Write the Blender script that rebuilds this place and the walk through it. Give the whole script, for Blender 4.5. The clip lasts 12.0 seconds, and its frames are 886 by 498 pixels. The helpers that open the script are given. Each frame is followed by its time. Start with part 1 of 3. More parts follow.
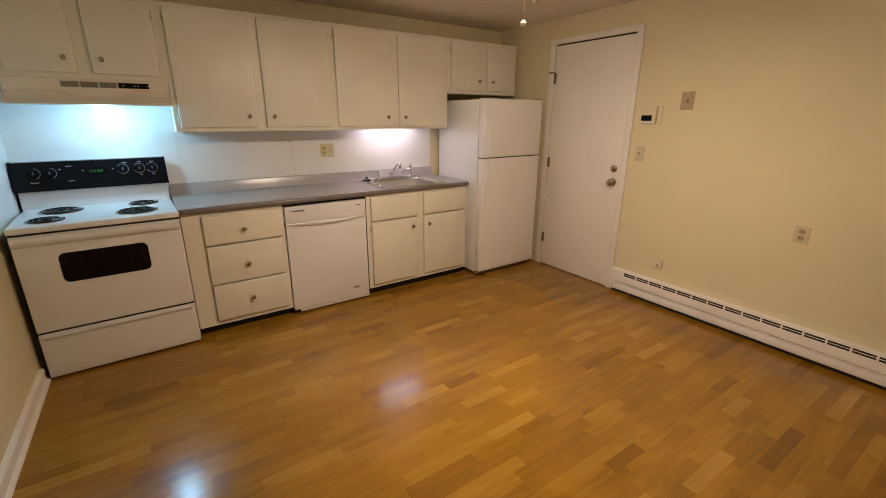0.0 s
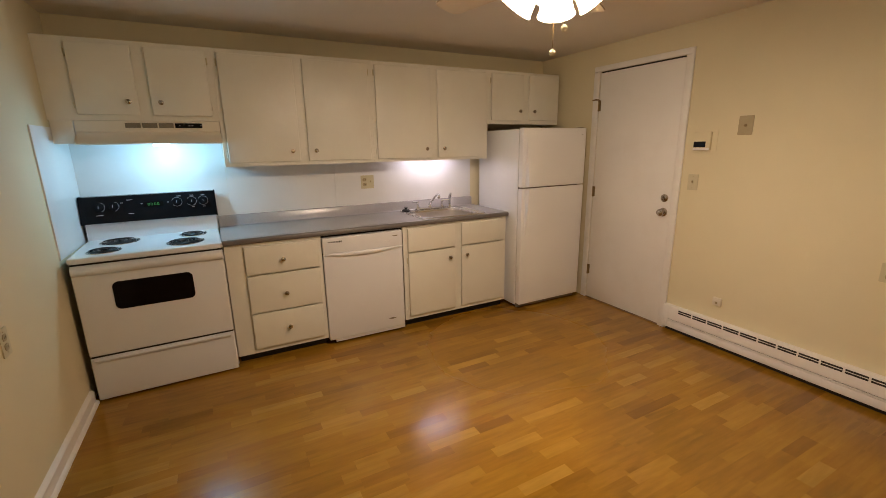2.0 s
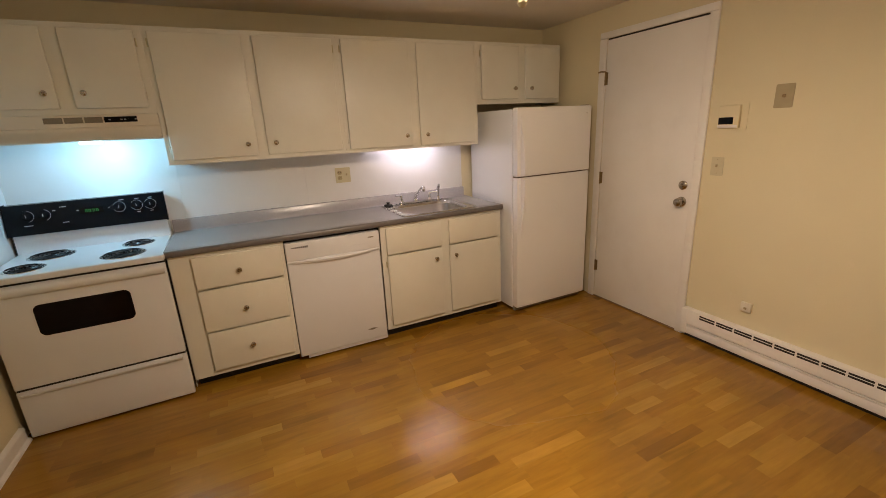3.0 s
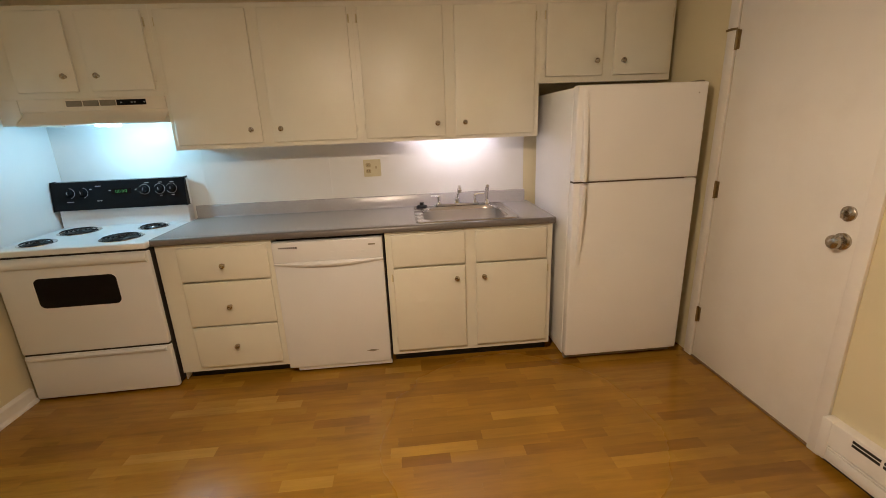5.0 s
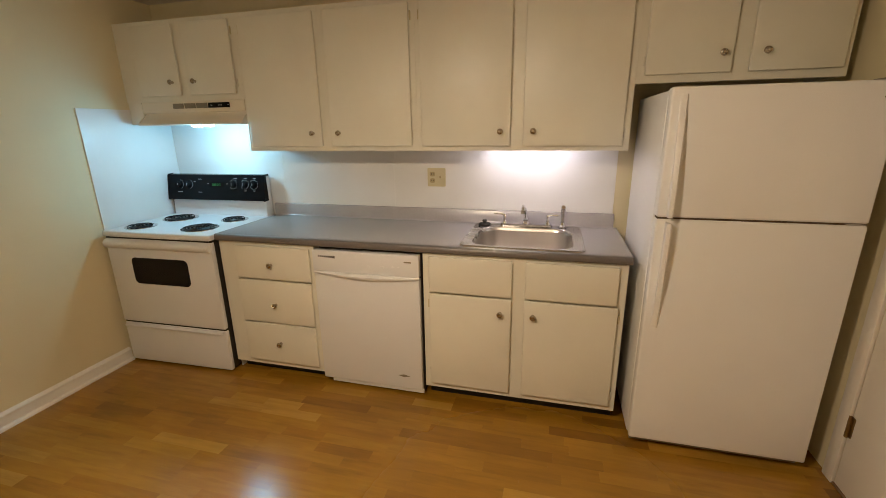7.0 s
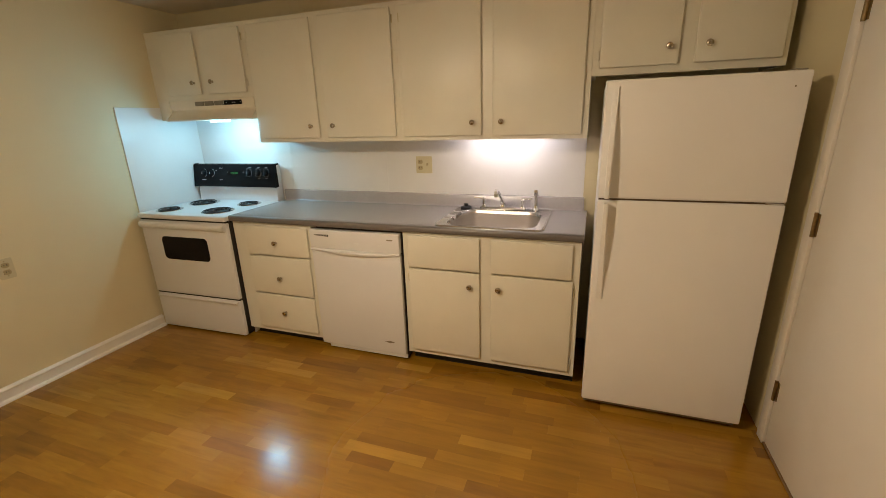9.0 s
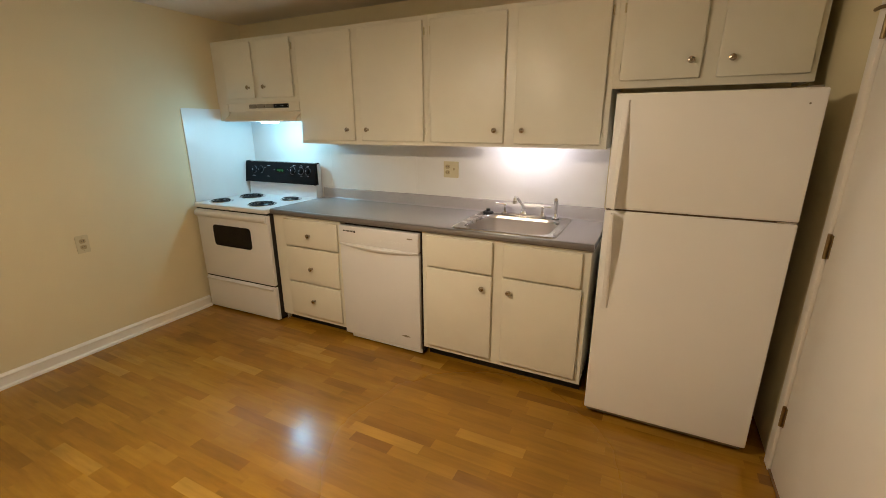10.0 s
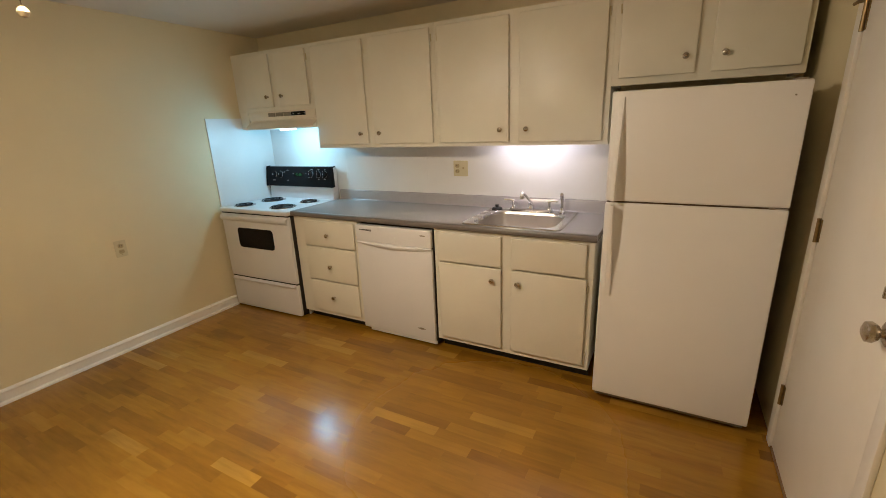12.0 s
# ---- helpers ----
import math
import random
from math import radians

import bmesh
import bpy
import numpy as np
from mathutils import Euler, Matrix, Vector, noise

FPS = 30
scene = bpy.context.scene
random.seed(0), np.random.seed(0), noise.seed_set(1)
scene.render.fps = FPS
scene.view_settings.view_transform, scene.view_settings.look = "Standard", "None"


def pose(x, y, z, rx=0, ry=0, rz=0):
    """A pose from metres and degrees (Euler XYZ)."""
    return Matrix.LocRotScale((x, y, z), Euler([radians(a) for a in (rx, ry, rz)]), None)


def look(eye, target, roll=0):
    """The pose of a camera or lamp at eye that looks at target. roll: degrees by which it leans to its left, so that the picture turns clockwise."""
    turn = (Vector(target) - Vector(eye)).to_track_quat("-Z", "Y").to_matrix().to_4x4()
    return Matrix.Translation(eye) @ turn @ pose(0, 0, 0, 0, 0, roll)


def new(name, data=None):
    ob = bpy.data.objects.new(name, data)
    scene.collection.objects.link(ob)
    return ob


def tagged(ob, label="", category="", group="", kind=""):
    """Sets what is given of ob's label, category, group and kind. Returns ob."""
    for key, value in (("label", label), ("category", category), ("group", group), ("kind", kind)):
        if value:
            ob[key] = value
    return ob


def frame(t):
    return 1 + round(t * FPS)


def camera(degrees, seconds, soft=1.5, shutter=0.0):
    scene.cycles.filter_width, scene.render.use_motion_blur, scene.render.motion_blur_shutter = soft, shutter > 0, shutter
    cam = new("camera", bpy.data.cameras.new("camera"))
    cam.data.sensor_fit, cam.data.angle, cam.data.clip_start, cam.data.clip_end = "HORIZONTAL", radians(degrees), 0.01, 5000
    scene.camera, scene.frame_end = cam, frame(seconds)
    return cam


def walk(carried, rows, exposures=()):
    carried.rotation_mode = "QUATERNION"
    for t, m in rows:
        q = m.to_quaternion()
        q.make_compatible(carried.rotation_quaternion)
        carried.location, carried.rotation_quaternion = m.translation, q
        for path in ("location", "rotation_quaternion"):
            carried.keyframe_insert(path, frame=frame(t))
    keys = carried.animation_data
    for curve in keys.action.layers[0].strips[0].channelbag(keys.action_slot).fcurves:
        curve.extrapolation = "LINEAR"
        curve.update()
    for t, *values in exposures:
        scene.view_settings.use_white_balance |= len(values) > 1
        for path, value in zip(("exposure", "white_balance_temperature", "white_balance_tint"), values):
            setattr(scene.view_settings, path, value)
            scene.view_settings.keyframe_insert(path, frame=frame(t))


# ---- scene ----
cam = camera(92.8, 12.0, soft=0.75)
PATH = [
    (0, (0.709, -3.637, 1.454), (1.788, -2.064, 0.854), 0.3),
    (0.5, (0.716, -3.636, 1.474), (1.792, -2.042, 0.924), 0.4),
    (1, (0.717, -3.635, 1.48), (1.763, -1.998, 1.004), 0.1),
    (1.5, (0.749, -3.619, 1.489), (1.715, -1.927, 1.041), -0.2),
    (2, (0.834, -3.616, 1.47), (1.734, -1.894, 0.993), -0.9),
    (2.5, (1.004, -3.477, 1.463), (1.905, -1.763, 0.964), -1.9),
    (3, (1.224, -3.334, 1.493), (2.053, -1.601, 0.938), -2.8),
    (5, (2.189, -2.954, 1.432), (2.355, -1.042, 0.869), -2.2),
    (5.5, (2.418, -2.869, 1.449), (2.377, -0.952, 0.88), -1.0),
    (6, (2.566, -2.713, 1.433), (2.413, -0.8, 0.871), -1.5),
    (6.5, (2.618, -2.575, 1.45), (2.279, -0.682, 0.902), -0.7),
    (8.5, (3.014, -2.637, 1.478), (2.348, -0.842, 0.899), -3.2),
    (9, (3.071, -2.741, 1.473), (2.432, -0.941, 0.88), -1.8),
    (9.5, (3.141, -2.771, 1.486), (2.342, -1.024, 0.93), -1.9),
    (10, (3.284, -2.774, 1.476), (2.433, -1.054, 0.912), -0.2),
    (10.5, (3.355, -2.802, 1.465), (2.4, -1.147, 0.874), -1.4),
    (11, (3.359, -2.854, 1.483), (2.401, -1.198, 0.9), -2.7),
    (11.5, (3.371, -2.88, 1.494), (2.423, -1.216, 0.918), -3.1),
    (12, (3.371, -2.881, 1.49), (2.453, -1.197, 0.924), -2.3),
]
walk(cam, [(t, look(eye, target, roll)) for t, eye, target, roll in PATH],
     [(0.0, -0.02, 6300, 12), (2.5, -0.10, 6300, 12), (5.5, 0.02, 6450, 8), (6.5, 0.0, 6400, 6), (8.5, 0.06, 6550, 6), (9.5, 0.06, 6700, 3), (10.0, 0.07, 6350, 4), (10.5, 0.06, 6150, 5), (12.0, 0.04, 6150, 5)])

# ---- world and light ----
world = bpy.data.worlds.new("world")
world.use_nodes = True
world.node_tree.nodes["Background"].inputs[0].default_value = (0.02, 0.017, 0.013, 1)
scene.world = world

WARM = (1.0, 0.768, 0.565)
COOL = (0.27, 0.68, 1.0)
FAN = (1.945, -2.36)


def lamp(name, kind, power, colour, m, size=0.05, size_y=0.0):
    data = bpy.data.lights.new(name, kind)
    data.energy, data.color = power, colour
    if kind == "AREA":
        data.shape, data.size, data.size_y = "RECTANGLE", size, size_y or size
    else:
        data.shadow_soft_size = size
    ob = new(name, data)
    ob.matrix_world = m
    return ob


for k, watts in enumerate((50.0, 28.0, 12.0, 39.0)):
    a = radians(k * 90 + 46)
    lamp("fan_bulb", "POINT", watts, WARM, pose(FAN[0] + 0.1145 * math.cos(a), FAN[1] + 0.1145 * math.sin(a), 1.9795), 0.030)
lamp("hood_lamp", "POINT", 6.8, COOL, pose(0.536, -0.300, 1.446), 0.045)

# ---- materials ----


def nodes_of(name):
    m = bpy.data.materials.new(name)
    m.use_nodes = True
    nt = m.node_tree
    return m, nt, nt.nodes["Principled BSDF"]


def link(nt, a, b):
    nt.links.new(a, b)


def surface(name, colour, rough=0.5, metal=0.0, vary=0.06, scale=3.0, bump=0.0, bump_scale=60.0, stain=None, stain_amount=0.0, stain_scale=1.2, coat=0.0, squash=(1, 1, 1)):
    """Plain paint, metal or plastic with two scales of variation."""
    m, nt, b = nodes_of(name)
    n = nt.nodes
    tc = n.new("ShaderNodeTexCoord")
    geo = n.new("ShaderNodeNewGeometry")
    mp = n.new("ShaderNodeMapping")
    mp.inputs["Scale"].default_value = squash
    link(nt, geo.outputs["Position"], mp.inputs["Vector"])
    big = n.new("ShaderNodeTexNoise")
    big.inputs["Scale"].default_value, big.inputs["Detail"].default_value = scale, 4.0
    link(nt, mp.outputs[0], big.inputs["Vector"])
    ramp = n.new("ShaderNodeMapRange")
    ramp.inputs["From Min"].default_value, ramp.inputs["From Max"].default_value = 0.3, 0.7
    ramp.inputs["To Min"].default_value, ramp.inputs["To Max"].default_value = 1 - vary, 1 + vary
    link(nt, big.outputs["Fac"], ramp.inputs["Value"])
    mul = n.new("ShaderNodeVectorMath")
    mul.operation = "SCALE"
    mul.inputs[0].default_value = colour
    link(nt, ramp.outputs[0], mul.inputs["Scale"])
    out = mul.outputs[0]
    if stain:
        sn = n.new("ShaderNodeTexNoise")
        sn.inputs["Scale"].default_value, sn.inputs["Detail"].default_value, sn.inputs["Roughness"].default_value = stain_scale, 6.0, 0.65
        link(nt, mp.outputs[0], sn.inputs["Vector"])
        sr = n.new("ShaderNodeMapRange")
        sr.inputs["From Min"].default_value, sr.inputs["From Max"].default_value = 0.5, 0.75
        sr.inputs["To Max"].default_value = stain_amount
        link(nt, sn.outputs["Fac"], sr.inputs["Value"])
        mix = n.new("ShaderNodeMix")
        mix.data_type = "RGBA"
        link(nt, sr.outputs[0], mix.inputs["Factor"])
        link(nt, out, mix.inputs["A"])
        mix.inputs["B"].default_value = (*stain, 1)
        out = mix.outputs["Result"]
    link(nt, out, b.inputs["Base Color"])
    fine = n.new("ShaderNodeTexNoise")
    fine.inputs["Scale"].default_value, fine.inputs["Detail"].default_value = bump_scale, 3.0
    link(nt, mp.outputs[0], fine.inputs["Vector"])
    rr = n.new("ShaderNodeMapRange")
    rr.inputs["To Min"].default_value, rr.inputs["To Max"].default_value = max(0.02, rough - 0.06), min(1, rough + 0.08)
    link(nt, fine.outputs["Fac"], rr.inputs["Value"])
    link(nt, rr.outputs[0], b.inputs["Roughness"])
    b.inputs["Metallic"].default_value = metal
    b.inputs["Coat Weight"].default_value = coat
    if bump:
        bn = n.new("ShaderNodeBump")
        bn.inputs["Strength"].default_value, bn.inputs["Distance"].default_value = bump, 0.004
        link(nt, fine.outputs["Fac"], bn.inputs["Height"])
        link(nt, bn.outputs[0], b.inputs["Normal"])
    return m


def wood_floor(name, island):
    """Varnished oak strips, each strip of its own tone, grain along x."""
    m, nt, b = nodes_of(name)
    n = nt.nodes
    if island:
        rand = n.new("ShaderNodeNewGeometry").outputs["Random Per Island"]
    else:
        rand = n.new("ShaderNodeObjectInfo").outputs["Random"]
    geo = n.new("ShaderNodeNewGeometry")
    off = n.new("ShaderNodeVectorMath")
    off.operation = "MULTIPLY_ADD"
    comb = n.new("ShaderNodeCombineXYZ")
    for i in range(3):
        link(nt, rand, comb.inputs[i])
    link(nt, comb.outputs[0], off.inputs[0])
    off.inputs[1].default_value = (37.0, 53.0, 11.0)
    link(nt, geo.outputs["Position"], off.inputs[2])
    mp = n.new("ShaderNodeMapping")
    mp.inputs["Scale"].default_value = (2.6, 21.0, 1.0)
    link(nt, off.outputs[0], mp.inputs["Vector"])
    grain = n.new("ShaderNodeTexNoise")
    grain.inputs["Scale"].default_value, grain.inputs["Detail"].default_value, grain.inputs["Roughness"].default_value = 1.6, 6.0, 0.6
    link(nt, mp.outputs[0], grain.inputs["Vector"])
    ramp = n.new("ShaderNodeValToRGB")
    el = ramp.color_ramp.elements
    el[0].position, el[0].color = 0.0, (0.210, 0.095, 0.009, 1)
    el[1].position, el[1].color = 1.0, (0.441, 0.244, 0.033, 1)
    for p, c in ((0.04, (0.252, 0.117, 0.010, 1)), (0.11, (0.294, 0.143, 0.012, 1)), (0.30, (0.317, 0.156, 0.013, 1)), (0.82, (0.347, 0.176, 0.015, 1)), (0.93, (0.384, 0.200, 0.020, 1))):
        e = el.new(p)
        e.color = c
    link(nt, rand, ramp.inputs["Fac"])
    gr = n.new("ShaderNodeMapRange")
    gr.inputs["From Min"].default_value, gr.inputs["From Max"].default_value = 0.25, 0.75
    gr.inputs["To Min"].default_value, gr.inputs["To Max"].default_value = 0.83, 1.13
    link(nt, grain.outputs["Fac"], gr.inputs["Value"])
    mul = n.new("ShaderNodeVectorMath")
    mul.operation = "SCALE"
    link(nt, ramp.outputs["Color"], mul.inputs[0])
    link(nt, gr.outputs[0], mul.inputs["Scale"])
    dirt = n.new("ShaderNodeTexNoise")
    dirt.inputs["Scale"].default_value, dirt.inputs["Detail"].default_value = 1.7, 5.0
    link(nt, geo.outputs["Position"], dirt.inputs["Vector"])
    wear = n.new("ShaderNodeMapRange")
    wear.inputs["From Min"].default_value, wear.inputs["From Max"].default_value = 0.35, 0.65
    wear.inputs["To Min"].default_value, wear.inputs["To Max"].default_value = 0.84, 1.08
    link(nt, dirt.outputs["Fac"], wear.inputs["Value"])
    worn = n.new("ShaderNodeVectorMath")
    worn.operation = "SCALE"
    streak = n.new("ShaderNodeTexNoise")
    streak.inputs["Scale"].default_value, streak.inputs["Detail"].default_value, streak.inputs["Roughness"].default_value = 0.9, 4.0, 0.55
    link(nt, mp.outputs[0], streak.inputs["Vector"])
    dark = n.new("ShaderNodeMapRange")
    dark.inputs["From Min"].default_value, dark.inputs["From Max"].default_value = 0.56, 0.72
    dark.inputs["To Min"].default_value, dark.inputs["To Max"].default_value = 1.0, 0.80
    link(nt, streak.outputs["Fac"], dark.inputs["Value"])
    veined = n.new("ShaderNodeVectorMath")
    veined.operation = "SCALE"
    link(nt, mul.outputs[0], veined.inputs[0])
    link(nt, dark.outputs[0], veined.inputs["Scale"])
    link(nt, veined.outputs[0], worn.inputs[0])
    link(nt, wear.outputs[0], worn.inputs["Scale"])
    link(nt, worn.outputs[0], b.inputs["Base Color"])
    rr = n.new("ShaderNodeMapRange")
    rr.inputs["From Min"].default_value, rr.inputs["From Max"].default_value = 0.3, 0.7
    rr.inputs["To Min"].default_value, rr.inputs["To Max"].default_value = 0.14, 0.25
    link(nt, dirt.outputs["Fac"], rr.inputs["Value"])
    # varnish worn dull where one stands at the sink
    away = n.new("ShaderNodeVectorMath")
    away.operation = "DISTANCE"
    away.inputs[1].default_value = (2.68, -1.25, 0.0)
    link(nt, geo.outputs["Position"], away.inputs[0])
    ragged = n.new("ShaderNodeMath")
    ragged.operation = "MULTIPLY_ADD"
    ragged.inputs[1].default_value = 0.8
    link(nt, dirt.outputs["Fac"], ragged.inputs[0])
    link(nt, away.outputs["Value"], ragged.inputs[2])
    dull = n.new("ShaderNodeMapRange")
    dull.interpolation_type = "SMOOTHSTEP"
    dull.inputs["From Min"].default_value, dull.inputs["From Max"].default_value = 0.70, 1.30
    dull.inputs["To Min"].default_value, dull.inputs["To Max"].default_value = 0.26, 0.0
    link(nt, ragged.outputs[0], dull.inputs["Value"])
    both = n.new("ShaderNodeMath")
    both.operation = "ADD"
    link(nt, rr.outputs[0], both.inputs[0])
    link(nt, dull.outputs[0], both.inputs[1])
    link(nt, both.outputs[0], b.inputs["Roughness"])
    b.inputs["Specular IOR Level"].default_value = 0.56
    bn = n.new("ShaderNodeBump")
    bn.inputs["Strength"].default_value, bn.inputs["Distance"].default_value = 0.06, 0.001
    link(nt, grain.outputs["Fac"], bn.inputs["Height"])
    wave = n.new("ShaderNodeTexNoise")
    wave.inputs["Scale"].default_value, wave.inputs["Detail"].default_value = 9.0, 1.0
    link(nt, off.outputs[0], wave.inputs["Vector"])
    swell = n.new("ShaderNodeBump")
    swell.inputs["Strength"].default_value, swell.inputs["Distance"].default_value = 0.5, 0.0022
    link(nt, wave.outputs["Fac"], swell.inputs["Height"])
    link(nt, swell.outputs[0], bn.inputs["Normal"])
    link(nt, bn.outputs[0], b.inputs["Normal"])
    return m


def glow(name, colour, strength, base=(0.9, 0.9, 0.9), rough=0.4):
    m, nt, b = nodes_of(name)
    b.inputs["Base Color"].default_value = (*base, 1)
    b.inputs["Roughness"].default_value = rough
    b.inputs["Emission Color"].default_value = (*colour, 1)
    b.inputs["Emission Strength"].default_value = strength
    return m


M_WALL = surface("cream_wall_paint", (0.75, 0.666, 0.440), 0.75, vary=0.025, scale=1.5, bump=0.12, bump_scale=140, stain=(0.66, 0.585, 0.415), stain_amount=0.18, stain_scale=0.9)
M_CEIL = surface("ceiling_paint", (0.74, 0.685, 0.59), 0.9, vary=0.03, scale=2.0, bump=0.25, bump_scale=90)
M_TRIM = surface("white_trim_paint", (0.86, 0.83, 0.77), 0.42, vary=0.03, scale=4, bump=0.05, bump_scale=60, stain=(0.6, 0.52, 0.4), stain_amount=0.2, stain_scale=5)
M_CAB = surface("cabinet_paint", (0.785, 0.762, 0.655), 0.38, vary=0.03, scale=3, bump=0.10, bump_scale=45, stain=(0.74, 0.67, 0.55), stain_amount=0.25, stain_scale=4)
M_DOORP = surface("door_paint", (0.86, 0.83, 0.77), 0.45, vary=0.03, scale=2, bump=0.06, bump_scale=70, stain=(0.62, 0.54, 0.43), stain_amount=0.15, stain_scale=3)
M_APPL = surface("white_enamel", (0.76, 0.765, 0.77), 0.30, vary=0.02, scale=2, coat=0.2)
M_FRIDGE = surface("white_textured_enamel", (0.85, 0.845, 0.83), 0.42, vary=0.02, scale=2, bump=0.10, bump_scale=350)
M_HOOD = surface("almond_enamel", (0.80, 0.75, 0.63), 0.38, vary=0.03, scale=4)
M_PANEL = surface("white_wall_panel", (0.79, 0.78, 0.755), 0.32, vary=0.025, scale=2.5, bump=0.05, bump_scale=30, stain=(0.68, 0.63, 0.54), stain_amount=0.2, stain_scale=2)
M_COUNTER = surface("grey_laminate", (0.405, 0.384, 0.382), 0.2, vary=0.06, scale=160, bump=0.03, bump_scale=300, stain=(0.33, 0.32, 0.32), stain_amount=0.5, stain_scale=3)
M_EDGE = surface("dark_laminate_edge", (0.155, 0.140, 0.132), 0.3, vary=0.06, scale=120, bump=0.03, bump_scale=300)
M_STEEL = surface("brushed_steel", (0.58, 0.56, 0.54), 0.26, 1.0, vary=0.03, scale=8, bump_scale=6, squash=(0.15, 1, 1))
M_BOWL = surface("satin_steel_bowl", (0.60, 0.56, 0.515), 0.38, 1.0, vary=0.03, scale=8, bump_scale=5)
M_CHROME = surface("chrome", (0.82, 0.82, 0.82), 0.08, 1.0, vary=0.01)
M_NICKEL = surface("satin_nickel", (0.46, 0.41, 0.34), 0.25, 1.0, vary=0.05, scale=60)
M_BRASS = surface("aged_brass", (0.31, 0.225, 0.115), 0.38, 1.0, vary=0.15, scale=60)
M_BLACK = surface("black_gloss", (0.007, 0.007, 0.008), 0.10, vary=0.1, scale=10)
M_GLASS = surface("oven_glass", (0.006, 0.004, 0.004), 0.07, vary=0.1, scale=10)
M_PAN = surface("drip_pan_steel", (0.66, 0.66, 0.67), 0.14, 1.0, vary=0.2, scale=40)
M_COIL = surface("burner_iron", (0.016, 0.016, 0.018), 0.22, vary=0.2, scale=40)
M_KICK = surface("toe_kick_black", (0.012, 0.011, 0.010), 0.6, vary=0.2, scale=10)
M_DARK = surface("dark_gap", (0.03, 0.025, 0.02), 0.7, vary=0.1, scale=10)
# range sides, and the strip that stands for shade under the heater
M_SIDE = surface("dark_brown_sides_and_shade", (0.018, 0.014, 0.011), 0.4, vary=0.1, scale=8)
M_SEAM = surface("brown_door_seal", (0.085, 0.052, 0.030), 0.6, vary=0.1, scale=20)
M_GREY = surface("grey_plastic", (0.25, 0.22, 0.165), 0.4, vary=0.05, scale=30)
M_IVORY = surface("ivory_plastic", (0.62, 0.55, 0.35), 0.35, vary=0.03, scale=20)
M_PALE = surface("pale_ivory_plastic", (0.78, 0.71, 0.56), 0.4, vary=0.03, scale=20)
M_IVORY_D = surface("worn_ivory_plastic", (0.42, 0.335, 0.18), 0.35, vary=0.05, scale=20)
M_SILVER = surface("silver_lettering", (0.34, 0.34, 0.35), 0.4, 0.0, vary=0.02)
M_SILVERPAN = surface("aluminium_mesh", (0.70, 0.70, 0.70), 0.45, 0.6, vary=0.15, scale=250)
M_RUBBER = surface("black_rubber", (0.015, 0.015, 0.015), 0.6, vary=0.1, scale=30)
M_WOODP = surface("raw_cabinet_bottom", (0.22, 0.13, 0.06), 0.7, vary=0.15, scale=6, squash=(0.2, 2, 1))
M_BLADE = surface("pale_wood_blade", (0.62, 0.50, 0.32), 0.4, vary=0.06, scale=10, squash=(1, 1, 1))
M_SHADE = glow("frosted_glass_lit", (1.0, 0.78, 0.55), 10.0, (0.9, 0.85, 0.75))
M_BULB = glow("lit_bulb", (1.0, 0.84, 0.6), 20.0)
M_LENS = glow("hood_lens_lit", (0.92, 0.98, 1.0), 13.0)
M_LENS2 = glow("sink_tube_lit", (0.96, 0.865, 1.0), 25.0)
M_GREEN = glow("green_digits", (0.05, 1.0, 0.2), 0.13, (0.01, 0.05, 0.01))
for gloss_m in (M_BLACK, M_GLASS):
    gloss_m.node_tree.nodes["Principled BSDF"].inputs["Specular IOR Level"].default_value = 0.12
M_STRIP = wood_floor("oak_strip", False)
M_STRIP_J = wood_floor("oak_strip_rest", True)

# ---- building helpers ----


def thing(name, at, label, category, group="", kind="", turn=0.0):
    ob = new(name)
    ob.empty_display_size = 0.1
    ob.matrix_world = pose(*at, 0, 0, turn)
    return tagged(ob, label, category, group, kind)


def mesh_of(name, bm, material, smooth=True):
    me = bpy.data.meshes.new(name)
    bmesh.ops.recalc_face_normals(bm, faces=bm.faces)
    bm.to_mesh(me)
    bm.free()
    me.materials.append(material)
    if smooth and len(me.polygons):
        me.polygons.foreach_set("use_smooth", [True] * len(me.polygons))
        me.set_sharp_from_angle(angle=radians(35))
    return me


def part(name, bm, material, parent, label=""):
    ob = new(name, mesh_of(name, bm, material))
    ob.parent = parent
    return tagged(ob, label)


def solid(name, bm, material, label, category, kind="", at=(0, 0, 0)):
    ob = new(name, mesh_of(name, bm, material))
    ob.location = at
    return tagged(ob, label, category, "", kind)


def box(x0, x1, y0, y1, z0, z1, bevel=0.0, seg=2, bm=None):
    bm = bm or bmesh.new()
    made = bmesh.ops.create_cube(bm, size=1.0, matrix=Matrix.LocRotScale(((x0 + x1) / 2, (y0 + y1) / 2, (z0 + z1) / 2), None, (abs(x1 - x0), abs(y1 - y0), abs(z1 - z0))))
    if bevel:
        edges = list({e for v in made["verts"] for e in v.link_edges})
        bmesh.ops.bevel(bm, geom=edges, offset=bevel, segments=seg, affect="EDGES", profile=0.5)
    return bm


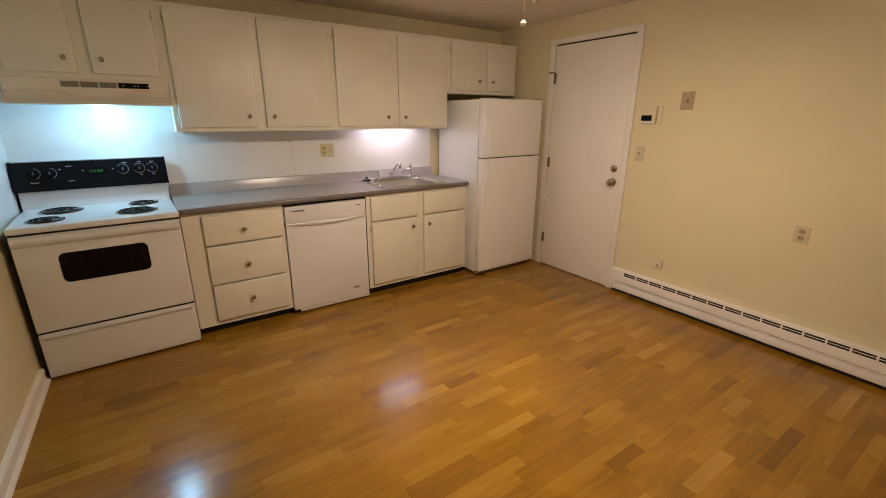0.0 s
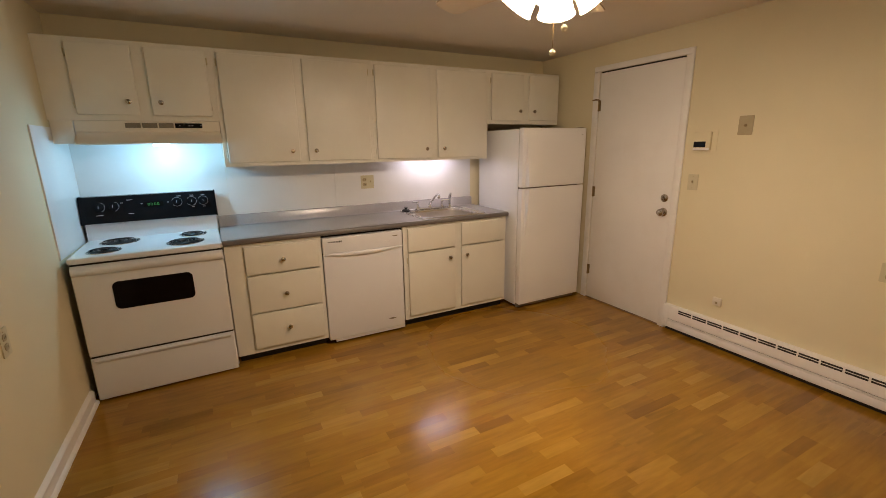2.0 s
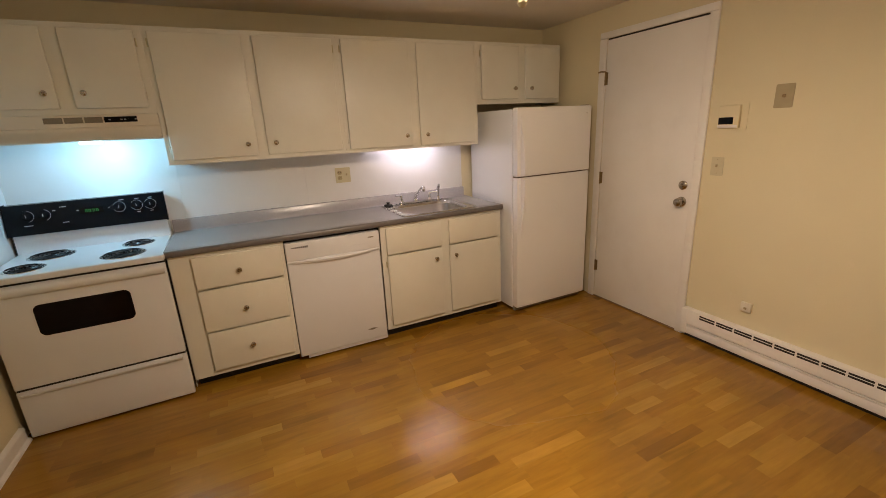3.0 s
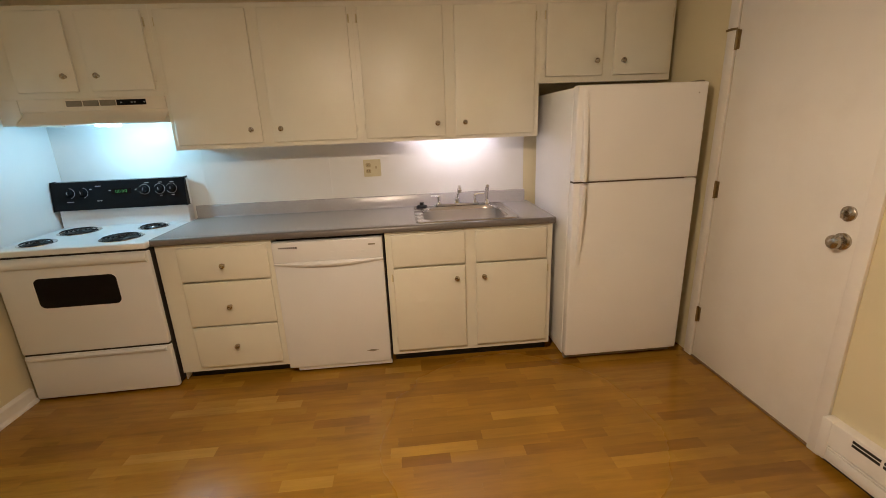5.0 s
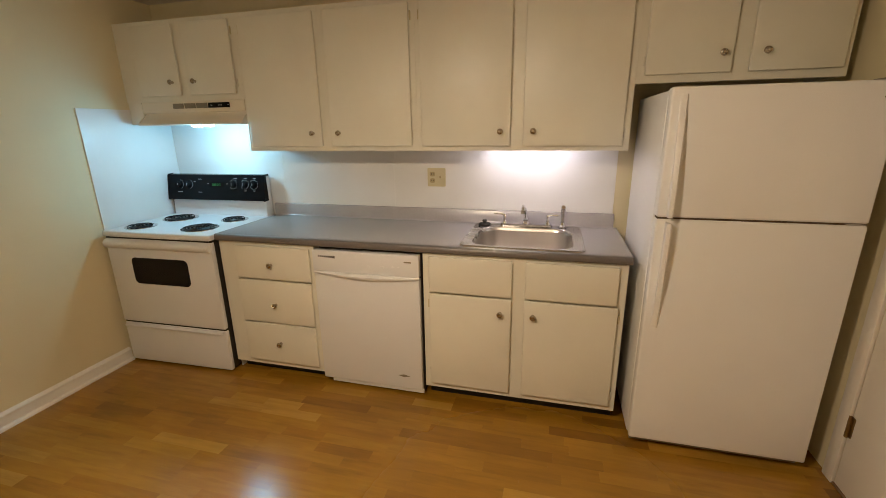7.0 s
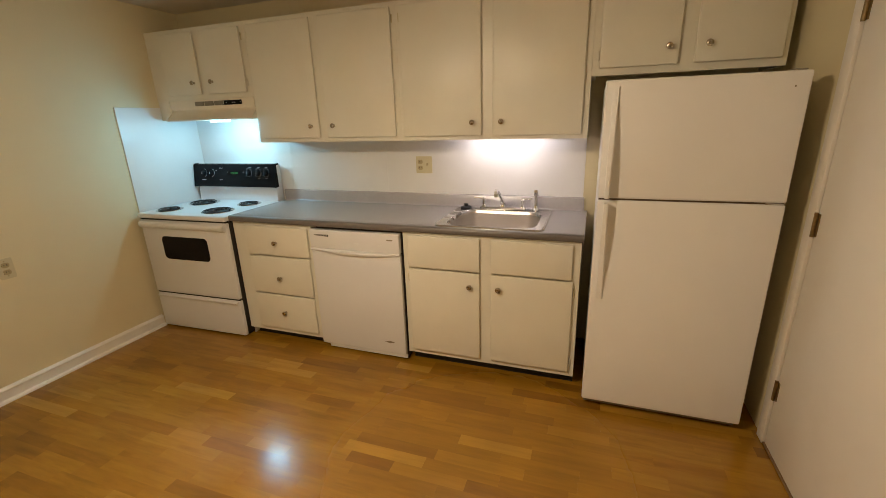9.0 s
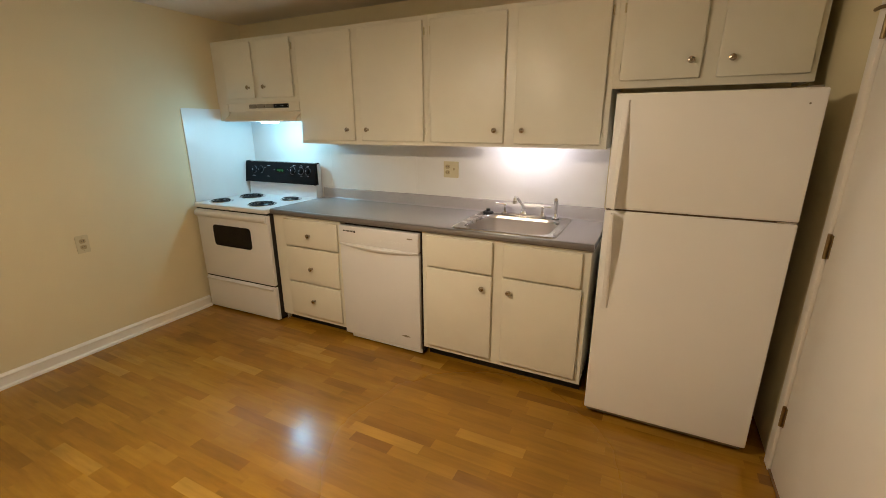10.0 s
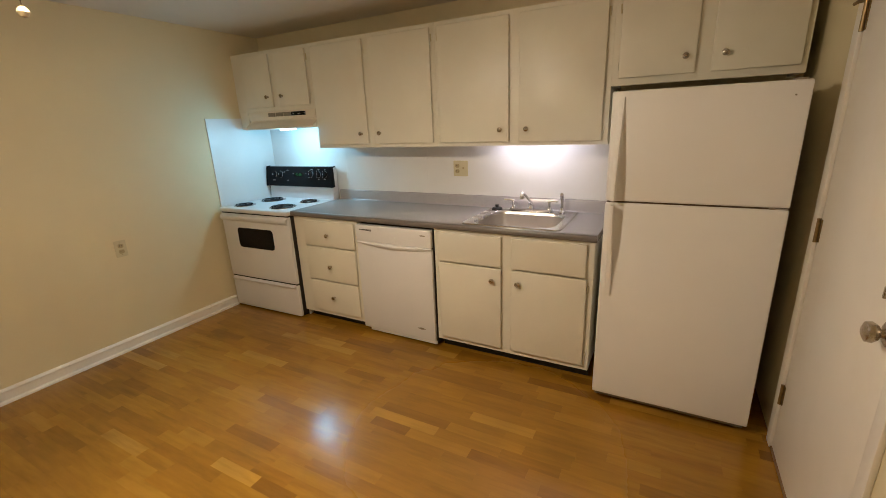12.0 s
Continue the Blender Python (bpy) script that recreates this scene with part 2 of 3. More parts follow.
def lathe(profile, m=None, seg=24, bm=None):
    """Turns (radius, height) pairs round z."""
    bm = bm or bmesh.new()
    m = m or Matrix()
    rings = []
    for r, z in profile:
        if r < 1e-5:
            rings.append([bm.verts.new(m @ Vector((0, 0, z)))])
        else:
            rings.append([bm.verts.new(m @ Vector((r * math.cos(2 * math.pi * i / seg), r * math.sin(2 * math.pi * i / seg), z))) for i in range(seg)])
    for a, b in zip(rings, rings[1:]):
        for i in range(seg):
            j = (i + 1) % seg
            if len(a) == 1 and len(b) > 1:
                bm.faces.new((a[0], b[i], b[j]))
            elif len(b) == 1 and len(a) > 1:
                bm.faces.new((a[i], a[j], b[0]))
            elif len(a) > 1:
                bm.faces.new((a[i], a[j], b[j], b[i]))
    return bm


def tube(points, radius, seg=8, bm=None, caps=True):
    """A pipe along points; radius is one number or one per point."""
    bm = bm or bmesh.new()
    pts = [Vector(p) for p in points]
    rad = radius if isinstance(radius, (list, tuple)) else [radius] * len(pts)
    side, rings = None, []
    for i, p in enumerate(pts):
        d = (pts[min(i + 1, len(pts) - 1)] - pts[max(i - 1, 0)]).normalized()
        if side is None:
            side = d.orthogonal().normalized()
        side = (side - d * side.dot(d)).normalized()
        up = d.cross(side)
        rings.append([bm.verts.new(p + rad[i] * (math.cos(2 * math.pi * k / seg) * side + math.sin(2 * math.pi * k / seg) * up)) for k in range(seg)])
    for a, b in zip(rings, rings[1:]):
        for k in range(seg):
            bm.faces.new((a[k], a[(k + 1) % seg], b[(k + 1) % seg], b[k]))
    if caps:
        bm.faces.new(rings[0])
        bm.faces.new(rings[-1])
    return bm


def prism_x(profile, x0, x1, bm=None):
    """Extrudes a closed (y, z) outline along x."""
    bm = bm or bmesh.new()
    a = [bm.verts.new((x0, y, z)) for y, z in profile]
    b = [bm.verts.new((x1, y, z)) for y, z in profile]
    n = len(profile)
    for i in range(n):
        bm.faces.new((a[i], a[(i + 1) % n], b[(i + 1) % n], b[i]))
    bm.faces.new(a)
    bm.faces.new(b)
    return bm


def rounded(w, h, r, seg=5):
    """Outline of a rounded rectangle, centred."""
    out = []
    for cx, cy, a0 in ((w / 2 - r, h / 2 - r, 0), (-w / 2 + r, h / 2 - r, 90), (-w / 2 + r, -h / 2 + r, 180), (w / 2 - r, -h / 2 + r, 270)):
        for k in range(seg + 1):
            a = radians(a0 + 90 * k / seg)
            out.append((cx + r * math.cos(a), cy + r * math.sin(a)))
    return out


def slab(outline, at, depth, bm=None, axis="y"):
    """A flat plate with that outline, its face towards -y (or +z, -x, +x), standing depth thick."""
    bm = bm or bmesh.new()
    place = {"y": lambda u, v, d: (at[0] + u, at[1] + d, at[2] + v), "z": lambda u, v, d: (at[0] + u, at[1] + v, at[2] - d),
             "-x": lambda u, v, d: (at[0] + d, at[1] + u, at[2] + v), "+x": lambda u, v, d: (at[0] - d, at[1] + u, at[2] + v)}[axis]
    f = [bm.verts.new(place(u, v, 0)) for u, v in outline]
    b = [bm.verts.new(place(u, v, depth)) for u, v in outline]
    n = len(outline)
    for i in range(n):
        bm.faces.new((f[i], f[(i + 1) % n], b[(i + 1) % n], b[i]))
    bm.faces.new(f)
    bm.faces.new(b)
    return bm


def loft(loops, bm=None, cap_first=False, cap_last=False):
    bm = bm or bmesh.new()
    rings = [[bm.verts.new(p) for p in loop] for loop in loops]
    n = len(rings[0])
    for a, b in zip(rings, rings[1:]):
        for i in range(n):
            bm.faces.new((a[i], a[(i + 1) % n], b[(i + 1) % n], b[i]))
    if cap_first:
        bm.faces.new(rings[0])
    if cap_last:
        bm.faces.new(rings[-1])
    return bm


# ---- the room ----
XR, YB, ZC = 3.912, -5.0, 2.285
solid("wall_north", box(-0.12, XR + 0.12, 0.0, 0.12, 0, ZC), M_WALL, "cream painted wall behind the kitchen cabinets", "wall", "structure")
solid("wall_west", box(-0.12, 0.0, YB, 0.0, 0, ZC), M_WALL, "cream painted plain side wall beside the range", "wall", "structure")
solid("wall_south", box(-0.12, XR + 0.12, YB - 0.12, YB, 0, ZC), M_WALL, "cream painted plain wall closing the room", "wall", "structure")
DY0, DY1, DZ = -0.772, -1.558, 2.072
wall_e = box(XR, XR + 0.12, DY0, 0.0, 0, ZC)
box(XR, XR + 0.12, DY1, DY0, DZ, ZC, bm=wall_e)
box(XR, XR + 0.12, YB, DY1, 0, ZC, bm=wall_e)
solid("wall_east", wall_e, M_WALL, "cream painted wall with the entrance door", "wall", "structure")
solid("ceiling", box(-0.12, XR + 0.12, YB - 0.12, 0.12, ZC, ZC + 0.1), M_CEIL, "off-white matt painted low ceiling", "ceiling", "structure")
bb = [(0.0, 0.0), (0.036, 0.0), (0.035, 0.008), (0.030, 0.016), (0.021, 0.020), (0.019, 0.064), (0.022, 0.067), (0.022, 0.074), (0.014, 0.083), (0.0, 0.087)]
base_w = bmesh.new()
va = [base_w.verts.new((x, -0.655, z)) for x, z in bb]
vb = [base_w.verts.new((x, YB, z)) for x, z in bb]
for i in range(len(bb)):
    base_w.faces.new((va[i], va[(i + 1) % len(bb)], vb[(i + 1) % len(bb)], vb[i]))
base_w.faces.new(va), base_w.faces.new(vb)
solid("baseboard", base_w, M_TRIM, "white painted wooden baseboard along the side wall", "baseboard", "structure")

# entrance door
door = thing("door_1", (XR, (DY0 + DY1) / 2, 0), "closed flush white painted entrance door with brass hinges", "door", kind="structure")
dh = (DY0 - DY1) / 2
part("door_leaf", box(-0.004, 0.04, -dh + 0.003, dh - 0.003, 0.007, DZ - 0.012, 0.002), M_DOORP, door)
part("door_gap", box(0.030, 0.10, -dh, dh, 0.004, DZ), M_DARK, door, "dark gap round the door leaf")
# shade under the head jamb, modelled as a dark box over the leaf
part("head_gap_shade", box(0.0005, 0.0295, -dh + 0.02, dh - 0.004, DZ - 0.0115, DZ - 0.0005), M_DARK, door, "dark box for the shade in the gap above the door leaf")
part("threshold", box(-0.012, 0.03, -dh, dh, 0.0, 0.010, 0.003), M_WOODP, door, "worn dark wooden threshold")
frame_o = thing("door_casing", (XR, (DY0 + DY1) / 2, 0), "white painted plain door casing", "door casing", kind="structure")
part("side_casing", box(-0.016, 0.0, dh, dh + 0.062, 0, DZ, 0.003), M_TRIM, frame_o)
part("side_casing", box(-0.016, 0.0, -dh - 0.056, -dh, 0, DZ, 0.003), M_TRIM, frame_o)
part("head_casing", box(-0.016, 0.0, -dh - 0.056, dh + 0.062, DZ + 0.001, DZ + 0.045, 0.003), M_TRIM, frame_o)
for z in (1.79, 1.035, 0.285):
    h = part("hinge", tube([(-0.012, dh - 0.006, z - 0.048), (-0.012, dh - 0.006, z + 0.048)], 0.007, 10), M_BRASS, door, "aged brass hinge")
    part("hinge_leaf", box(-0.0075, -0.003, dh - 0.023, dh - 0.006, z - 0.045, z + 0.045, 0.001), M_BRASS, h)
    if z > 1.5:
        part("door_stop_arm", tube([(-0.014, dh - 0.004, z + 0.05), (-0.026, dh + 0.02, z + 0.052), (-0.030, dh + 0.05, z + 0.050)], 0.006, 8), M_BRASS, h, "brass hinge pin door stop")
for z, r in ((1.043, 0.030), (0.932, 0.034)):
    rose = part("deadbolt" if z > 1 else "door_knob", lathe([(r, 0), (r, 0.008), (r * 0.75, 0.013), (r * 0.42, 0.015)] + ([(r * 0.42, 0.022), (0, 0.022)] if z > 1 else [(r * 0.36, 0.022), (r * 0.62, 0.027), (r * 0.84, 0.038), (r * 0.78, 0.050), (r * 0.4, 0.056), (0, 0.057)]), pose(-0.004, -dh + 0.058, z, 0, -90, 0)), M_NICKEL, door, "satin nickel lock hardware")
    if z > 1:
        part("thumb_turn", box(-0.040, -0.024, -dh + 0.054, -dh + 0.062, z - 0.016, z + 0.016, 0.002), M_NICKEL, rose)


def wall_plate(name, x, y, z, face, w, h, label, category, kind, material=None):
    """A plate on a side wall; face +1 looks to +x, -1 to -x. kind: outlet, switch, blank."""
    material = material or M_IVORY
    p = thing(name, (x, y, z), label, category)
    ax = "+x" if face > 0 else "-x"
    part("plate", slab(rounded(w, h, 0.006, 3), (face * 0.005, 0, 0), 0.005, axis=ax), material, p)
    if kind == "outlet":
        for dz in (0.02, -0.02):
            s = part("socket", slab(rounded(0.034, 0.028, 0.010, 4), (face * 0.0075, 0, dz), 0.004, axis=ax), M_IVORY_D, p)
            for dy in (-0.006, 0.006):
                part("slot", box(face * 0.0072, face * 0.0082, dy - 0.0012, dy + 0.0012, dz - 0.003, dz + 0.006), M_DARK, s)
    elif kind == "switch":
        part("toggle", box(face * 0.004, face * 0.016, -0.005, 0.005, -0.004, 0.012, 0.002), M_IVORY_D, p)
    else:
        part("centre_socket", lathe([(0.010, 0), (0.009, 0.006), (0.004, 0.008), (0, 0.008)], pose(face * 0.004, 0, 0, 0, 90 * face, 0), 14), M_BRASS, p)
    for dz in (h * 0.36, -h * 0.36):
        part("screw", lathe([(0.003, 0), (0.002, 0.0015), (0, 0.0015)], pose(face * 0.005, 0, dz, 0, 90 * face, 0), 8), M_IVORY_D, p)
    return p


wall_plate("wall_outlet", 0.0, -1.44, 0.738, 1, 0.072, 0.116, "ivory electrical outlet on the plain side wall", "outlet", "outlet")
wall_plate("wall_outlet", XR, -2.828, 0.776, -1, 0.078, 0.105, "ivory electrical outlet above the baseboard heater", "outlet", "outlet")
wall_plate("light_switch", XR, -1.706, 1.180, -1, 0.074, 0.114, "ivory light switch beside the entrance door", "light switch", "switch")
wall_plate("cable_plate", XR, -2.010, 1.567, -1, 0.088, 0.122, "beige cable wall plate with centre socket", "wall plate", "blank", M_IVORY_D)
th = thing("thermostat", (XR, -1.755, 1.473), "white thermostat with dark display on a white plate", "thermostat")
part("back_plate", slab(rounded(0.165, 0.160, 0.006, 3), (-0.004, -0.005, 0), 0.004, axis="-x"), M_WALL, th)
body = part("body", box(-0.026, -0.004, -0.052, 0.068, -0.065, 0.062, 0.004), M_WALL, th)
part("lower_lip", box(-0.0275, -0.026, -0.050, 0.066, -0.064, -0.048, 0.0005, 1), M_TRIM, body)
part("display", box(-0.0285, -0.0258, -0.022, 0.062, -0.044, -0.004, 0.001), M_BLACK, body, "dark display")
jack = thing("phone_jack", (XR, -1.998, 0.345), "small ivory surface phone jack above the heater", "phone jack")
part("body", box(-0.020, 0, -0.030, 0.030, -0.028, 0.030, 0.004), M_PALE, jack)
part("port", box(-0.0235, -0.0215, -0.008, 0.008, -0.012, 0.002), M_IVORY_D, jack)

# baseboard heater
HX0, HY0, HY1 = 3.866, -1.632, -4.70
heater = thing("baseboard_heater", (XR, HY0, 0), "white metal baseboard heater with slotted top", "heater")
L = HY1 - HY0
dx = HX0 - XR
hp = [(0.0, 0.211), (dx + 0.008, 0.211), (dx + 0.002, 0.209), (dx, 0.203), (dx, 0.106), (dx + 0.006, 0.101), (dx + 0.010, 0.101), (dx + 0.010, 0.186), (0.0, 0.186)]
cover = bmesh.new()
a_ = [cover.verts.new((x, 0.0, z)) for x, z in hp]
b_ = [cover.verts.new((x, L, z)) for x, z in hp]
for i in range(len(hp)):
    cover.faces.new((a_[i], a_[(i + 1) % len(hp)], b_[(i + 1) % len(hp)], b_[i]))
cover.faces.new(a_), cover.faces.new(b_)
part("cover", cover, M_TRIM, heater)
part("back_panel", box(-0.006, 0.0, L, 0, 0.052, 0.186), M_TRIM, heater)
part("element", box(dx + 0.014, -0.010, L + 0.02, -0.02, 0.093, 0.180), M_DARK, heater, "dark heating element")
part("bottom_lip", box(dx + 0.002, -0.007, L, 0, 0.032, 0.086, 0.006), M_TRIM, heater)
# added dark strip: the shade below the heater, put in as colour
part("base_shade", box(-0.010, -0.002, L, 0, 0.0, 0.030), M_SIDE, heater, "dark strip for the shade under the heater")
part("lip_ridge", box(dx + 0.001, -0.007, L, 0, 0.089, 0.0965, 0.002), M_TRIM, heater)
part("end_cap", box(dx - 0.003, 0.0, -0.030, 0.012, 0.032, 0.214, 0.004), M_TRIM, heater)
n_slots = int(-L / 0.112) - 1
for k in range(n_slots):
    y = -0.115 - k * 0.112
    for z in (0.191, 0.1745):
        part("slot", box(dx - 0.0015, dx + 0.004, y - 0.101, y, z - 0.0055, z + 0.0055), M_DARK, heater)

# panels on the walls
panels = thing("backsplash_panel", (0, 0, 0.975), "white laminate backsplash panels with fine joints", "backsplash", kind="structure")
for x0, x1, z1 in ((0.005, 0.886, 1.66), (0.8866, 1.70, 1.36), (1.7006, 3.034, 1.36)):
    part("panel", box(x0, x1, -0.005, 0.0, 0.0005 if x0 > 0.5 else -0.10, z1 - 0.975, 0.0002, 1), M_PANEL, panels)
side_panel = thing("side_splash_panel", (0, -0.31, 0.88), "white laminate splash panel beside the range", "backsplash", kind="structure")
part("panel", box(0.0, 0.005, -0.318, 0.3048, 0.0, 0.727, 0.0006, 1), M_PANEL, side_panel)
part("edge_strip", box(0.0, 0.008, -0.324, -0.318, 0.0, 0.727, 0.001, 1), M_TRIM, side_panel)

# ---- kitchen cabinets ----


def knob(at, parent):
    """A round knob facing -y."""
    return part("knob", lathe([(0.009, 0), (0.0075, 0.004), (0.006, 0.012), (0.012, 0.017), (0.0155, 0.022), (0.014, 0.027), (0.007, 0.030), (0.005, 0.028), (0, 0.028)], pose(*at, 90, 0, 0), 16), M_NICKEL, parent, "satin nickel round knob")


def cabinet(name, x0, x1, y_face, z0, z1, doors, label, openings_wood=False, lid=True, toe=0.0, category="cabinet"):
    """A face-frame cabinet; doors: (kind, x0, x1, z0, z1, knob) in room metres, with knob (x, z) or None."""
    c = thing(name, (x0, 0, 0), label, category, "kitchen cabinets")
    t = 0.018
    w = x1 - x0
    body = box(0, t, y_face + 0.02, -0.001, z0, z1)
    box(w - t, w, y_face + 0.02, -0.001, z0, z1, bm=body)
    box(t, w - t, y_face + 0.02, -0.001, z0 + 0.030, z0 + 0.046, bm=body)
    if lid:
        box(t, w - t, y_face + 0.02, -0.001, z1 - t, z1, bm=body)
    box(t, w - t, -0.012, -0.001, z0 + 0.046, z1 - t, bm=body)
    part("body", body, M_CAB, c)
    face = box(0.0001, w - 0.0001, y_face, y_face + 0.02, z0, z1, 0.0008, 1)
    part("face_frame", face, M_CAB, c)
    if openings_wood:
        part("underside", box(t, w - t, y_face + 0.02, -0.012, z0 + 0.026, z0 + 0.0295), M_WOODP, c, "raw wooden underside")
    for kind, a, b, lo, hi, kn, hside in doors:
        leaf = box(a - x0, b - x0, y_face - 0.022, y_face - 0.0055, lo, hi, 0.005, 3)
        box(a - x0 + 0.011, b - x0 - 0.011, y_face - 0.006, y_face - 0.0002, lo + 0.011, hi - 0.011, bm=leaf)
        d = part(kind, leaf, M_CAB, c)
        if kn:
            knob((kn[0] - x0, y_face - 0.021, kn[1]), d)
        if hside:
            hx = (a - 0.006 if hside < 0 else b + 0.006) - x0
            for hz in (lo + 0.06, hi - 0.06):
                part("hinge", tube([(hx, y_face - 0.006, hz - 0.022), (hx, y_face - 0.006, hz + 0.022)], 0.0045, 8), M_CAB if hz < hi - 0.1 else M_IVORY, d, "paint-covered hinge")
    if toe:
        part("toe_kick", box(0.012, w - 0.003, y_face + 0.06, y_face + 0.075, 0.0, z0), M_KICK, c, "black toe kick")
    return c


YU = -0.300
range_cab = cabinet("upper_cabinet", 0.0, 0.887, YU, 1.648, 2.108,
        [("door", 0.147, 0.455, 1.680, 2.080, (0.409, 1.757), -1), ("door", 0.524, 0.852, 1.680, 2.080, (0.576, 1.757), 1)],
        "off-white painted short wall cabinet above the range hood")
part("filler_strip", box(0.0062, 0.1120, YU, YU + 0.018, 1.512, 1.6475, 0.001), M_CAB, range_cab, "painted filler strip beside the hood")
cabinet("upper_cabinet", 0.887, 1.961, YU, 1.347, 2.108,
        [("door", 0.916, 1.390, 1.374, 2.080, (1.337, 1.447), -1), ("door", 1.450, 1.932, 1.374, 2.080, (1.503, 1.447), 1)],
        "off-white painted tall wall cabinet with two flat doors")
cabinet("upper_cabinet", 1.961, 3.038, YU, 1.347, 2.108,
        [("door", 1.988, 2.464, 1.372, 2.080, (2.414, 1.445), -1), ("door", 2.528, 3.006, 1.370, 2.080, (2.580, 1.445), 1)],
        "off-white painted tall wall cabinet above the sink")
cabinet("upper_cabinet", 3.038, 3.862, YU, 1.652, 2.108,
        [("door", 3.072, 3.422, 1.687, 2.082, (3.378, 1.766), -1), ("door", 3.490, 3.838, 1.687, 2.082, (3.542, 1.766), 1)],
        "off-white painted short wall cabinet above the refrigerator", True)
YL = -0.588
cabinet("drawer_cabinet", 0.806, 1.428, YL, 0.064, 0.853,
        [("drawer", 0.920, 1.406, 0.638, 0.834, (1.159, 0.729), 0), ("drawer", 0.920, 1.402, 0.363, 0.628, (1.159, 0.483), 0), ("drawer", 0.922, 1.400, 0.100, 0.354, (1.159, 0.231), 0)],
        "off-white painted base cabinet with three drawers", toe=1)
cabinet("sink_cabinet", 2.060, 3.052, YL, 0.070, 0.853,
        [("drawer_front", 2.096, 2.522, 0.646, 0.838, None, 0), ("drawer_front", 2.586, 3.012, 0.648, 0.838, None, 0),
         ("door", 2.096, 2.522, 0.104, 0.636, (2.468, 0.561), -1), ("door", 2.586, 3.022, 0.106, 0.638, (2.631, 0.562), 1)],
        "off-white painted sink base cabinet with two doors", lid=False, toe=1)
filler = solid("filler_panel", box(0, 0.005, -0.555, -0.02, 0, 0.853, 0.001), M_CAB, "off-white painted narrow panel between range and cabinet", "panel", at=(0.7985, 0, 0))

# worktop with a cut-out for the sink
ct = thing("worktop", (0.797, 0, 0.855), "grey speckled laminate worktop with raised back edge", "worktop")
TOP = 0.038
front = [(-0.585, 0.0)] + [(-0.603 - 0.012 * math.sin(radians(a)), TOP / 2 - (TOP / 2) * math.cos(radians(a))) for a in range(0, 181, 20)] + [(-0.585, TOP)]
XA, XB, XE = 2.285 - 0.797, 2.825 - 0.797, 3.062 - 0.797


def rect(x0, x1, y0, y1, z):
    return [(x0, y0, z), (x1, y0, z), (x1, y1, z), (x0, y1, z)]


around = [rect(XA, XB, -0.555, -0.125, 0.0), rect(0.0, XE, -0.5849, -0.001, 0.0), rect(0.0, XE, -0.5849, -0.001, TOP), rect(XA, XB, -0.555, -0.125, TOP)]
top = loft(around + around[:1])
bmesh.ops.remove_doubles(top, verts=top.verts, dist=0.0001)
part("slab", top, M_COUNTER, ct)
part("front_edge", prism_x(front, 0.0, XE), M_EDGE, ct, "dark rounded laminate front edge")
cove = [(-0.001, TOP + 0.001), (-0.030, TOP + 0.001), (-0.024, TOP + 0.006), (-0.021, TOP + 0.014), (-0.021, TOP + 0.074), (-0.017, TOP + 0.080), (-0.010, TOP + 0.082), (-0.001, TOP + 0.082)]
part("back_edge", prism_x(cove, 0.0, 2.245), M_COUNTER, ct)

# sink
sk = thing("kitchen_sink", (2.553, -0.315, 0.893), "stainless steel drop-in kitchen sink", "sink")


def ring(w, h, r, z, dy=0.0):
    return [(x, y + dy, z) for x, y in rounded(w, h, r, 6)]


rim = loft([ring(0.612, 0.535, 0.040, 0.0005), ring(0.611, 0.534, 0.040, 0.006), ring(0.604, 0.527, 0.038, 0.0085), ring(0.596, 0.519, 0.036, 0.0075), ring(0.588, 0.511, 0.034, 0.0045), ring(0.584, 0.507, 0.034, 0.0042), ring(0.582, 0.505, 0.034, 0.0042), ring(0.541, 0.456, 0.088, 0.0042, -0.027), ring(0.538, 0.453, 0.088, 0.0043, -0.027), ring(0.524, 0.439, 0.092, 0.0065, -0.027), ring(0.514, 0.429, 0.094, 0.0050, -0.027), ring(0.506, 0.421, 0.094, -0.002, -0.027), ring(0.500, 0.415, 0.094, -0.015, -0.027)])
part("rim", rim, M_STEEL, sk)
bowl = loft([ring(0.500, 0.415, 0.094, -0.015, -0.027), ring(0.490, 0.405, 0.094, -0.10, -0.027), ring(0.478, 0.393, 0.092, -0.14, -0.027), ring(0.455, 0.370, 0.09, -0.162, -0.027), ring(0.41, 0.32, 0.09, -0.172, -0.027), ring(0.08, 0.08, 0.035, -0.177, -0.027)], cap_last=True)
part("bowl", bowl, M_BOWL, sk)
part("drain", lathe([(0.045, 0.004), (0.042, 0.006), (0.03, 0.003), (0.012, 0.004), (0, 0.005)], pose(0, -0.027, -0.176), 20), M_CHROME, sk)

# faucet
fa = thing("faucet", (2.548, -0.088, 0.899), "chrome two-handle kitchen faucet with short spout", "faucet")
part("base_bar", slab(rounded(0.30, 0.040, 0.018, 6), (0, 0, 0.014), 0.014, axis="z"), M_CHROME, fa)
part("spout", tube([(0, 0, 0.015), (0, 0, 0.042), (0, -0.012, 0.058), (0, -0.050, 0.084), (-0.002, -0.105, 0.118), (-0.004, -0.150, 0.143), (-0.005, -0.178, 0.150), (-0.005, -0.192, 0.143), (-0.005, -0.194, 0.130)], [0.018, 0.018, 0.015, 0.011, 0.010, 0.010, 0.0105, 0.0115, 0.012], 14), M_CHROME, fa)
part("spout_collar", lathe([(0.021, 0), (0.021, 0.012), (0.017, 0.02), (0.0, 0.02)], pose(0, 0, 0.014), 18), M_CHROME, fa)
